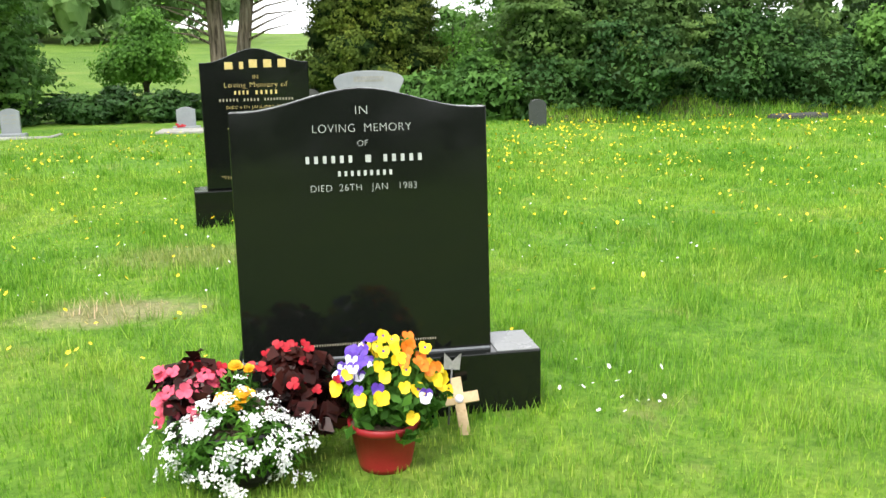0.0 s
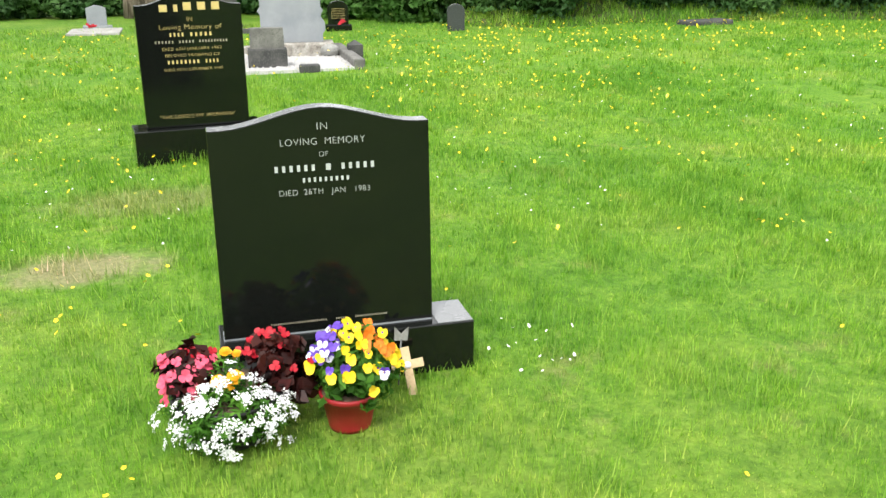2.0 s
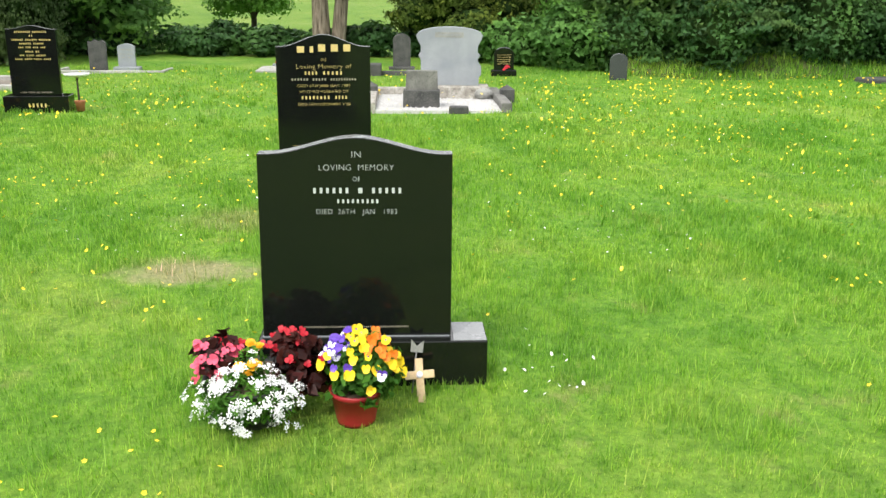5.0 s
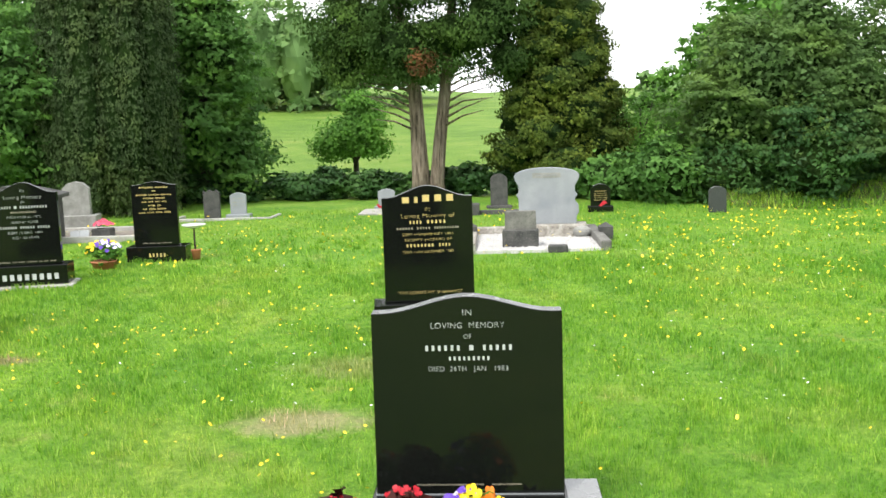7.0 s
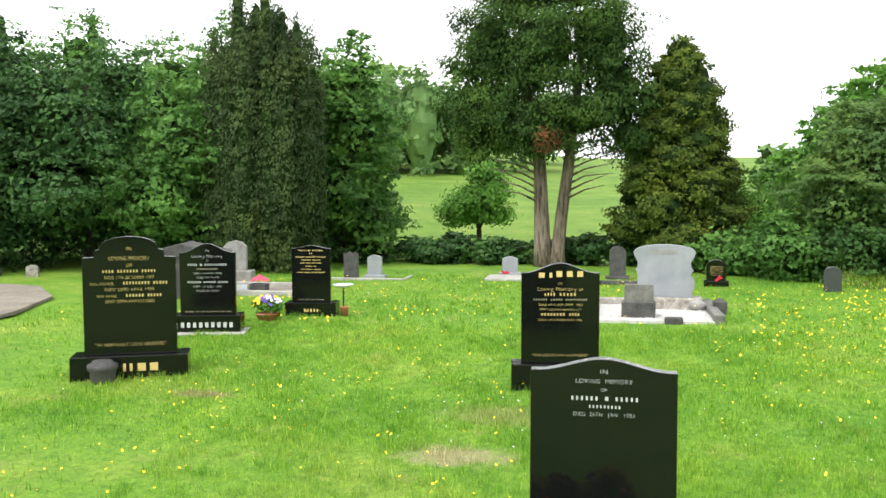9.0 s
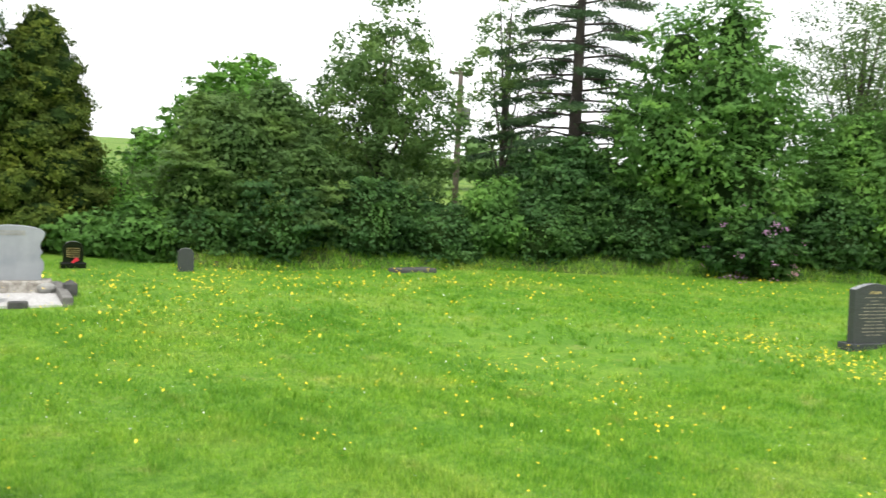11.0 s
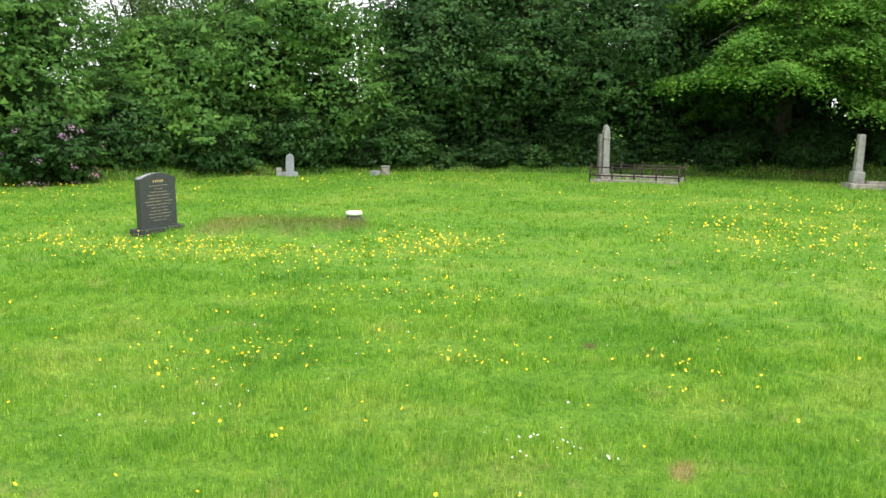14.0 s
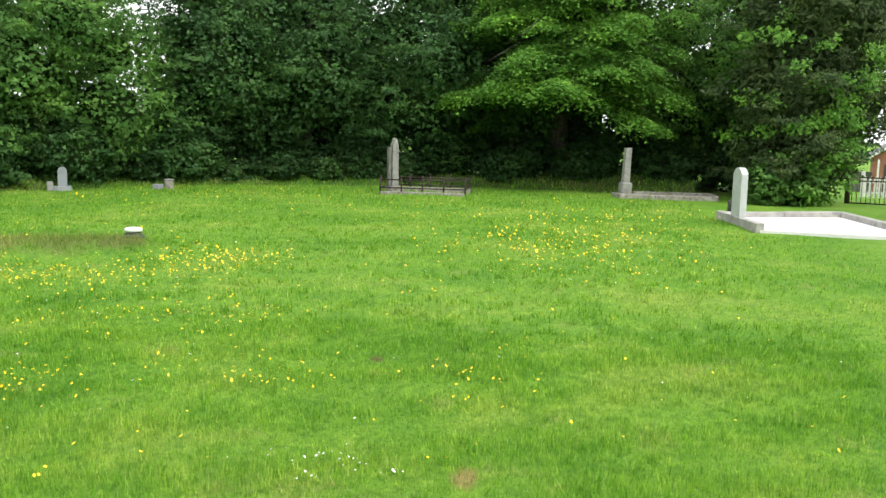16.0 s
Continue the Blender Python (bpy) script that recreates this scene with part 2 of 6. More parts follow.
mat_iron = two_scale("rusty_black_iron", (0.02, 0.02, 0.022), (0.05, 0.035, 0.028), (0.09, 0.04, 0.02), 12, 120, 0.6, 0.3, 0.002, 0.5, 0.4)
mat_bark, n_, l_, b_ = base_mat("grey_brown_bark", 0.95, 0, 0.2)
mp_ = n_.new("ShaderNodeMapping")
mp_.inputs["Scale"].default_value = (1, 1, 0.09)
tc_b = n_.new("ShaderNodeTexCoord")
l_.new(tc_b.outputs["Object"], mp_.inputs["Vector"])
fur = n_.new("ShaderNodeTexNoise")
fur.inputs["Scale"].default_value, fur.inputs["Detail"].default_value, fur.inputs["Roughness"].default_value = 22, 5, 0.65
l_.new(mp_.outputs["Vector"], fur.inputs["Vector"])
fr = ramp_node(n_, l_, fur.outputs["Fac"], [(0.34, (0.05, 0.04, 0.03)), (0.5, (0.2, 0.165, 0.135)), (0.7, (0.36, 0.31, 0.26))])
pat = noise_node(n_, l_, 3, 4)
pr_ = ramp_node(n_, l_, pat.outputs["Fac"], [(0.3, (0.7, 0.7, 0.66)), (0.7, (1.15, 1.1, 1.05))])
l_.new(mix_node(n_, l_, 1.0, fr.outputs["Color"], pr_.outputs["Color"], "MULTIPLY"), b_.inputs["Base Color"])
bump_node(n_, l_, b_, fur.outputs["Fac"], 1.0, 0.05)
mat_dark_bark = two_scale("dark_conifer_bark", (0.035, 0.03, 0.026), (0.075, 0.062, 0.052), (0.02, 0.017, 0.015), 3, 30, 0.95, 0.8, 0.03)
# Dark green that stands in for shade deep inside crowns and hedges.
mat_core_shade = two_scale("crown_core_shade", (0.018, 0.04, 0.01), (0.035, 0.07, 0.016), (0.01, 0.02, 0.006), 1.5, 9, 1.0, 1.0, 0.15, 0.1)
mat_pole = two_scale("creosoted_timber", (0.07, 0.055, 0.045), (0.12, 0.1, 0.085), (0.05, 0.04, 0.03), 3, 40, 0.9, 0.4)
mat_brick = two_scale("red_brickwork", (0.3, 0.13, 0.08), (0.4, 0.19, 0.12), (0.24, 0.1, 0.07), 2, 25, 0.9, 0.5)
mat_roof = two_scale("grey_roof_slate", (0.12, 0.12, 0.13), (0.18, 0.18, 0.19), (0.08, 0.08, 0.085), 2, 20, 0.7, 0.4)
mat_paint = two_scale("white_gloss_paint", (0.74, 0.74, 0.72), (0.8, 0.8, 0.79), (0.66, 0.66, 0.64), 4, 60, 0.5, 0.1, 0.001)
mat_metalbox = two_scale("grey_painted_steel", (0.12, 0.12, 0.12), (0.17, 0.17, 0.165), (0.1, 0.09, 0.08), 5, 60, 0.5, 0.1, 0.001)

leaf_oak = leaf_mat("broadleaf_mid_green", (0.07, 0.163, 0.038), (0.108, 0.236, 0.054), (0.168, 0.335, 0.08), broad=0.8)
leaf_beech = leaf_mat("broadleaf_fresh_green", (0.063, 0.16, 0.028), (0.132, 0.3, 0.046), (0.24, 0.47, 0.078))
leaf_dark = leaf_mat("broadleaf_deep_green", (0.03, 0.08, 0.024), (0.049, 0.118, 0.034), (0.085, 0.18, 0.05), 0.4, 0.25, 0.8)
# Darker copy of leaf_dark: understory shade is put into the leaf colour.
leaf_shade = leaf_mat("shaded_leaf_green", (0.018, 0.05, 0.016), (0.03, 0.078, 0.022), (0.055, 0.12, 0.034), 0.4, 0.2, 0.8)
leaf_grey = leaf_mat("broadleaf_greyish_green", (0.066, 0.125, 0.038), (0.096, 0.175, 0.05), (0.14, 0.235, 0.07), broad=0.8)
leaf_yew = leaf_mat("yew_needles", (0.032, 0.054, 0.02), (0.056, 0.092, 0.032), (0.09, 0.13, 0.05), 0.7, 0.12, 0.9)
leaf_thuja = leaf_mat("cedar_needles", (0.022, 0.05, 0.01), (0.042, 0.088, 0.018), (0.075, 0.14, 0.03), 0.75, 0.12, 0.7)
leaf_gold = leaf_mat("golden_cypress_sprays", (0.03, 0.055, 0.01), (0.078, 0.12, 0.02), (0.17, 0.2, 0.035), 0.7, 0.15, 0.7)
leaf_fir = leaf_mat("fir_needles", (0.018, 0.045, 0.020), (0.038, 0.077, 0.031), (0.068, 0.119, 0.049), 0.6, 0.12, 0.7)
leaf_brown = leaf_mat("dead_brown_needles", (0.09, 0.045, 0.022), (0.17, 0.08, 0.035), (0.24, 0.12, 0.05), 0.7, 0.1)
# Paler and bluer than near leaves: distance haze put into the colour.
leaf_far = leaf_mat("distant_hazy_green", (0.10, 0.185, 0.06), (0.155, 0.27, 0.09), (0.2, 0.33, 0.12), 0.6, 0.25, 0.15)
leaf_mauve = leaf_mat("mauve_blossom", (0.324, 0.160, 0.300), (0.454, 0.250, 0.420), (0.540, 0.340, 0.500), 0.6, 0.3)


# ---------------------------------------------------------------- building helpers
def link_mesh(name, bm, material, parent=None, label=""):
    me = bpy.data.meshes.new(name)
    bm.normal_update()
    bm.to_mesh(me)
    bm.free()
    me.materials.append(material)
    # Upward slab faces get the reflected sky as a paler colour.
    if material in SHEEN_TOPS and name == "slab":
        me.materials.append(SHEEN_TOPS[material])
        for f in me.polygons:
            if f.normal.z > 0.75:
                f.material_index = 1
    ob = new(name, me)
    if parent is not None:
        ob.parent = parent
    return tagged(ob, label)


def part(name, bm, material, parent, label=""):
    return link_mesh(name, bm, material, parent, label)


GROUPS = {"headstone": "churchyard headstones", "grave_kerb": "grave kerbs", "woodland_tree": "woodland trees", "spruce_tree": "spruces over the wood", "field_tree": "hillside trees", "shrub_hedge": "boundary shrubs", "unseen_shrub": "closing shrubs", "oak_tree": "boundary broadleaf trees", "elm_tree": "boundary broadleaf trees", "ash_tree": "airy ash trees", "flower_pot": "pots of pansies", "posy": "red posies", "stone_marker": "stone markers"}


def thing(name, m, label, category, group="", kind=""):
    """An Empty at the base of a thing."""
    group = group or GROUPS.get(name, "")
    ob = new(name)
    ob.empty_display_size = 0.1
    ob.matrix_world = m
    return tagged(ob, label, category, group, kind)


def soft_box(x0, x1, y0, y1, z0, z1, bevel=0.006, bm=None):
    bm = bm or bmesh.new()
    geo = bmesh.ops.create_cube(bm, size=1.0, matrix=Matrix.Translation(((x0 + x1) / 2, (y0 + y1) / 2, (z0 + z1) / 2)) @ Matrix.Diagonal((x1 - x0, y1 - y0, z1 - z0, 1)))
    if bevel:
        vs = set(geo["verts"])
        bmesh.ops.bevel(bm, geom=[e for e in bm.edges if e.verts[0] in vs], offset=bevel, segments=2, affect="EDGES", profile=0.5)
    return bm


def slab(profile, depth, bevel=0.004, lean=0.0):
    """A stone cut to a profile of (x, z), front at y = 0, depth backwards, leaning back by lean per metre."""
    bm = bmesh.new()
    front = [bm.verts.new((x, lean * (z - profile[0][1]), z)) for x, z in profile]
    f = bm.faces.new(front)
    out = bmesh.ops.extrude_face_region(bm, geom=[f])
    bmesh.ops.translate(bm, vec=(0, depth, 0), verts=[v for v in out["geom"] if isinstance(v, bmesh.types.BMVert)])
    bmesh.ops.recalc_face_normals(bm, faces=bm.faces)
    if bevel:
        rim = [e for e in bm.edges if len(e.link_faces) == 2 and e.link_faces[0].normal.angle(e.link_faces[1].normal, 0) > 0.6]
        bmesh.ops.bevel(bm, geom=rim, offset=bevel, segments=2, affect="EDGES", profile=0.5)
    return bm


def tube(points, radii, sides=8, bm=None):
    """A tapered limb along points."""
    bm = bm or bmesh.new()
    rings = []
    pts = [Vector(p) for p in points]
    for i, p in enumerate(pts):
        d = (pts[min(i + 1, len(pts) - 1)] - pts[max(i - 1, 0)]).normalized()
        side = d.orthogonal().normalized() if i == 0 else (side - d * side.dot(d)).normalized()
        up = d.cross(side)
        rings.append([bm.verts.new(p + radii[i] * (math.cos(a) * side + math.sin(a) * up)) for a in (2 * math.pi * k / sides for k in range(sides))])
    for a, b in zip(rings, rings[1:]):
        for k in range(sides):
            f = bm.faces.new((a[k], a[(k + 1) % sides], b[(k + 1) % sides], b[k]))
            f.smooth = True
    bm.faces.new(rings[0][::-1])
    bm.faces.new(rings[-1])
    return bm


def lathe(profile, sides=24, bm=None, wobble=0.0):
    """A turned shape from (radius, z)."""
    bm = bm or bmesh.new()
    rings = [[bm.verts.new((r * math.cos(2 * math.pi * k / sides), r * math.sin(2 * math.pi * k / sides), z)) for k in range(sides)] for r, z in profile]
    for a, b in zip(rings, rings[1:]):
        for k in range(sides):
            f = bm.faces.new((a[k], a[(k + 1) % sides], b[(k + 1) % sides], b[k]))
            f.smooth = True
    bm.faces.new(rings[0][::-1])
    bm.faces.new(rings[-1])
    return bm


def raw_mesh(name, verts, faces, material, parent=None, smooth=False):
    """Verts (n, 3) and faces (m, k) as arrays."""
    me = bpy.data.meshes.new(name)
    v, f = np.asarray(verts, np.float32), np.asarray(faces, np.int32)
    me.vertices.add(len(v))
    me.vertices.foreach_set("co", v.ravel())
    me.loops.add(f.size)
    me.loops.foreach_set("vertex_index", f.ravel())
    me.polygons.add(len(f))
    me.polygons.foreach_set("loop_start", np.arange(0, f.size, f.shape[1], dtype=np.int32))
    me.polygons.foreach_set("loop_total", np.full(len(f), f.shape[1], np.int32))
    me.update(calc_edges=True)
    me.materials.append(material)
    ob = new(name, me)
    if parent is not None:
        ob.parent = parent
    return ob


rng = np.random.default_rng(7)


def ground_z(x, y):
    """Height of the turf: nearly level, a bank under the trees, the hill behind."""
    x, y = np.asarray(x, float), np.asarray(y, float)
    z = 0.012 * np.sin(1.7 * x + 0.6 * y) + 0.012 * np.sin(2.3 * y - 0.8 * x)
    far = np.clip((y - 23.5) / 60, 0, 3)
    hill = 4.2 * far - 0.5 * far * far + 2.0 * np.clip((-x - 2) / 40, 0, 1.2) * np.clip((y - 24) / 40, 0, 1.5)
    z = z + hill
    along, across = 0.51 * (x - 11.75) - 0.86 * (y - 1.2), 0.86 * (x - 11.75) + 0.51 * (y - 1.2)
    mound = np.exp(-((along / 1.45) ** 2 + (across / 0.62) ** 2) ** 2) * 0.17
    dip = 0.8 * np.clip((x - 23) / 18, 0, 1) * np.clip((-y - 10.5) / 3, 0, 1)
    return z + mound - dip


# ---------------------------------------------------------------- ground
gx = np.unique(np.concatenate([np.linspace(-260, -30, 30), np.linspace(-30, 34, 161), np.linspace(34, 300, 32)]))
gy = np.unique(np.concatenate([np.linspace(-200, -12, 24), np.linspace(-12, 30, 106), np.linspace(30, 420, 52)]))
XX, YY = np.meshgrid(gx, gy)
gv = np.stack([XX, YY, ground_z(XX, YY)], -1).reshape(-1, 3)
nx, ny = len(gx), len(gy)
idx = np.arange(nx * ny).reshape(ny, nx)
gf = np.stack([idx[:-1, :-1], idx[:-1, 1:], idx[1:, 1:], idx[1:, :-1]], -1).reshape(-1, 4)
ground = raw_mesh("ground", gv, gf, mat_ground)
ground.data.polygons.foreach_set("use_smooth", np.ones(len(gf), bool))
tagged(ground, "lumpy green churchyard turf rising to a pasture hill", "ground", kind="structure")

# ---------------------------------------------------------------- headstones
def lettering(text, size, x, z, material, parent, y=-0.0015, lean=0.0, name="inscription", width=None):
    """Readable words as flat raised letters, centred at x on a stone's front."""
    cu = bpy.data.curves.new(name, "FONT")
    cu.body, cu.size, cu.align_x, cu.extrude, cu.offset, cu.space_character = text, size, "CENTER", 0.0008, -0.022 * size, 1.08
    tmp = new("tmp", cu)
    bpy.context.view_layer.update()
    me = bpy.data.meshes.new_from_object(tmp.evaluated_get(bpy.context.evaluated_depsgraph_get()))
    bpy.data.objects.remove(tmp)
    xs = [v.co.x for v in me.vertices]
    if width:
        k = width / (max(xs) - min(xs))
        for v in me.vertices:
            v.co.x *= k
    me.materials.clear()
    me.materials.append(material)
    ob = new(name, me)
    ob.parent = parent
    ob.matrix_basis = pose(x, y, z, 90 - math.degrees(math.atan(lean)), 0, 0)
    return tagged(ob, kind="stuff")


def bars(spans, z, h, material, parent, y=-0.0015, lean=0.0, arch=0.0, name="inscription_bar"):
    """Plain bars (x0, x1) standing in for words, on one line; arch lifts the middle."""
    mid = (spans[0][0] + spans[-1][1]) / 2
    half = max(1e-6, (spans[-1][1] - spans[0][0]) / 2)
    for x0, x1 in spans:
        u = ((x0 + x1) / 2 - mid) / half
        bm, w, n = bmesh.new(), x1 - x0, max(1, round((x1 - x0) / (h * 0.95)))
        for i in range(n):
            a, c = (0.12, 0.88) if n == 1 else (0.26, 0.68)
            soft_box(-w / 2 + w * (i + a) / n, -w / 2 + w * (i + c) / n, -0.001, 0.001, h * 0.12, h * 0.9, 0, bm)
        ob = tagged(part(name, bm, material, parent), kind="stuff")
        ob.matrix_basis = pose((x0 + x1) / 2, y, z + arch * (1 - u * u), -math.degrees(math.atan(lean)), math.degrees(math.atan(2 * arch * u / half)), 0)


def words(width, counts, x=0.0, gap=0.03):
    """Spans of words of given letter counts over a width."""
    total = sum(counts) + 0.0
    unit = (width - gap * (len(counts) - 1)) / total
    out, p = [], x - width / 2
    for c in counts:
        out.append((p, p + c * unit))
        p += c * unit + gap
    return out


def ogee_top(half, z0, side, apex, flat=0.25, steps=18):
    """Profile with level shoulders that sweep up to a rounded crest."""
    pts = [(-half, z0), (half, z0)]
    for i in range(steps + 1):
        x = half - 2 * half * i / steps
        u = min(1.0, max(0.0, (1 - abs(x) / half - flat * 0.4) / (1 - flat * 0.4)))
        s = u * u * (3 - 2 * u)
        pts.append((x, side + (apex - side) * s))
    return pts


# --- black stone with the flowers
LEAN = 0.046
grave = thing("headstone", pose(0, 0, 0), "polished black granite headstone with white lettering on a black plinth", "headstone")
st = part("slab", slab([(x + 0.004, z) for x, z in ogee_top(0.376, 0.195, 0.932, 0.995)], 0.075, 0.004, LEAN), mat_black, grave)
part("plinth", soft_box(-0.39, 0.525, -0.055, 0.155, -0.03, 0.193, 0.005), mat_black, grave)
# Thin added layer: sky reflection painted on the plinth's right end.
part("plinth_sheen", soft_box(0.388, 0.521, -0.05, 0.15, 0.192, 0.196, 0.001), mat_sky_sheen, grave, "pale layer painting reflected sky on the plinth end")
part("mortar_joint", soft_box(-0.375, 0.375, -0.003, 0.08, 0.191, 0.1985, 0), mat_grey, grave)


def on_main(z):
    return LEAN * (z - 0.195) - 0.0016


for txt, sz, z, w in (("IN", 0.036, 0.918, 0.034), ("LOVING  MEMORY", 0.034, 0.868, 0.288), ("OF", 0.026, 0.826, 0.03), ("DIED  26TH   JAN   1983", 0.029, 0.697, 0.312)):
    lettering(txt, sz, 0.008, z, mat_silver, grave, on_main(z), LEAN, width=w)
bars(words(0.355, [7, 1, 6], 0.012, 0.028), 0.776, 0.027, mat_silver, grave, on_main(0.77), LEAN)
bars([(-0.072, 0.098)], 0.738, 0.019, mat_silver, grave, on_main(0.738), LEAN)
bars(words(0.42, [10, 2, 6], 0.0, 0.03), 0.232, 0.008, mat_faint, grave, on_main(0.232), LEAN)


def black_headstone(name, m, half, z0, side, apex, plinth, label, top=None, thick=0.075, material=None):
    g = thing(name, m, label, "headstone")
    mt = material or mat_black
    part("slab", slab(top or ogee_top(half, z0, side, apex), thick, 0.004), mt, g)
    x0, x1, y0, y1 = plinth
    part("plinth", soft_box(x0, x1, y0, y1, -0.04, z0 - 0.002, 0.006), mt, g)
    return g


# --- stone in the row behind it, gilt lettering
k = black_headstone("headstone", pose(-0.405, 3.63, 0, 0, 0, 7), 0.358, 0.262, 1.1, 1.19, (-0.45, 0.45, -0.08, 0.22), "polished black granite headstone with gilt lettering in the grass")
bars([(-0.205, -0.135), (-0.105, -0.07)], 1.048, 0.06, mat_gold, k, -0.002)
bars([(-0.045, 0.025), (0.05, 0.12), (0.145, 0.215)], 1.055, 0.068, mat_gold, k, -0.002)
lettering("IN", 0.04, 0, 0.99, mat_gold, k, -0.002)
lettering("Loving Memory of", 0.05, 0, 0.935, mat_gold, k, -0.002, width=0.42)
bars(words(0.3, [4, 6], 0, 0.03), 0.885, 0.032, mat_gold, k)
bars(words(0.5, [6, 5, 9], 0, 0.025), 0.842, 0.022, mat_faint, k)
lettering("DIED 6TH JANUARY 1983", 0.03, 0, 0.795, mat_gold, k, width=0.4)
lettering("BELOVED HUSBAND OF", 0.028, 0, 0.752, mat_gold, k, width=0.37)
bars(words(0.36, [9, 4], 0, 0.03), 0.7, 0.03, mat_gold, k)
lettering("DIED 15TH DECEMBER 1985", 0.028, 0, 0.655, mat_gold, k, width=0.4)
lettering("\"THE LORD'S MY SHEPHERD\"", 0.034, 0, 0.325, mat_gold, k, width=0.52)

# --- two stones beside the drive
top_m = [(-0.53, 0.225), (0.53, 0.225), (0.53, 1.2), (0.40, 1.205), (0.385, 1.27), (0.33, 1.285)]
top_m += [(0.33 * math.cos(a), 1.30 + 0.11 * math.sin(a)) for a in (math.pi * i / 14 for i in range(15))]
top_m += [(-0.33, 1.285), (-0.385, 1.27), (-0.40, 1.205), (-0.53, 1.2)]
m2 = black_headstone("headstone", pose(-4.68, 3.58, 0, 0, 0, 22) @ Matrix.Diagonal((0.84, 1, 1, 1)), 0.53, 0.225, 1.2, 1.41, (-0.68, 0.66, -0.1, 0.26), "tall shouldered black granite headstone with gilt lettering beside the gravel", top_m, 0.09)
for txt, sz, z, w in (("IN", 0.055, 1.27, 0.06), ("LOVING MEMORY", 0.06, 1.17, 0.46), ("OF", 0.05, 1.105, 0.07), ("DIED 7TH OCTOBER 1977", 0.045, 0.985, 0.56), ("HIS SISTER", 0.04, 0.925, 0.26), ("DIED 23RD APRIL 1988", 0.045, 0.865, 0.56), ("HIS WIFE", 0.04, 0.8, 0.22), ("DIED 29TH MARCH 2002", 0.045, 0.745, 0.56), ("\"IN HEAVENLY LOVE ABIDING\"", 0.05, 0.31, 0.8)):
    lettering(txt, sz, {"HIS SISTER": -0.31, "HIS WIFE": -0.26}.get(txt, 0.0), z, mat_gold, m2, width=w)
bars(words(0.62, [4, 7, 5], 0, 0.03), 1.045, 0.035, mat_gold, m2)
bars(words(0.52, [9, 5], 0.18, 0.03), 0.925, 0.036, mat_gold, m2)
bars(words(0.42, [5, 4], 0.16, 0.03), 0.8, 0.036, mat_gold, m2)
bars([(-0.32, -0.13), (-0.1, 0.05), (0.07, 0.19), (0.21, 0.33)], 0.06, 0.1, mat_gold, m2, -0.1025)

h2 = black_headstone("headstone", pose(-5.1, 6.25, 0, 0, 0, 13) @ Matrix.Diagonal((0.855, 1, 1, 1)), 0.42, 0.245, 1.05, 1.17, (-0.52, 0.5, -0.09, 0.24), "black granite headstone with pale lettering on a wide plinth")
part("foundation", soft_box(-0.6, 0.58, -0.22, 0.3, -0.05, 0.025, 0.01), mat_concrete, h2, "pale concrete strip")
lettering("IN", 0.05, 0, 1.06, mat_silver, h2)
lettering("Loving Memory", 0.06, 0, 0.985, mat_silver, h2, width=0.46)
lettering("OF", 0.04, 0, 0.935, mat_silver, h2)
bars(words(0.6, [4, 1, 9], 0, 0.03), 0.875, 0.036, mat_silver, h2)
bars([(-0.16, 0.16)], 0.825, 0.025, mat_faint, h2)
lettering("DIED 13 AUG. 1978", 0.04, 0, 0.77, mat_silver, h2, width=0.42)
lettering("AGED 82 YEARS", 0.036, 0, 0.715, mat_silver, h2, width=0.34)
bars(words(0.62, [7, 6, 5], 0, 0.03), 0.65, 0.034, mat_silver, h2)
lettering("DIED 12 DEC. 1991", 0.038, 0, 0.595, mat_silver, h2, width=0.42)
lettering("AGED 84 YEARS", 0.036, 0, 0.54, mat_silver, h2, width=0.34)
bars(words(0.7, [7, 3, 4, 7, 2, 3, 4], 0, 0.02), 0.27, 0.02, mat_faint, h2)
bars([(-0.4 + 0.091 * i, -0.4 + 0.091 * i + 0.066) for i in range(9)], 0.075, 0.085, mat_silver, h2, -0.0925)

b2 = black_headstone("headstone", pose(-4.3, 8.03, 0, 0, 0, 6) @ Matrix.Diagonal((0.84, 1, 1, 1)), 0.345, 0.2, 0.995, 1.04, (-0.455, 0.455, -0.09, 0.22), "slim black granite headstone with gilt lettering")
for z, w, c in ((0.95, 0.44, [9, 8]), (0.905, 0.06, [2]), (0.855, 0.54, [6, 6, 6]), (0.81, 0.34, [8, 7]), (0.765, 0.38, [4, 4, 4, 4]), (0.715, 0.2, [4, 2]), (0.67, 0.36, [4, 6, 8]), (0.625, 0.5, [4, 4, 4, 4])):
    bars(words(w, c, 0, 0.025), z, 0.026, mat_gold, b2)
bars(words(0.46, [4, 4, 2, 7], 0, 0.02), 0.225, 0.018, mat_faint, b2)
bars([(-0.12, 0.16)], 0.055, 0.06, mat_gold, b2, -0.0925)

# --- grey monument with kerbed plot of white chips
mono = thing("monument", pose(0.87, 9.43, 0, 0, 0, -5), "large grey granite monument on a lichened stone base", "monument")
prof = [(-0.40, 0.2), (0.42, 0.2), (0.42, 0.31), (0.455, 0.36), (0.45, 0.46), (0.40, 0.53), (0.405, 0.57), (0.435, 0.61), (0.40, 0.66), (0.40, 0.74), (0.45, 0.83), (0.465, 0.885)]
prof += [(0.45 * math.cos(a), 0.90 + 0.105 * math.sin(a)) for a in (math.pi * i / 16 for i in range(1, 16))]
prof += [(-0.465, 0.885), (-0.45, 0.83), (-0.40, 0.74), (-0.40, 0.66), (-0.435, 0.61), (-0.405, 0.57), (-0.40, 0.53)]
part("slab", slab(prof, 0.13, 0.006), mat_grey, mono)
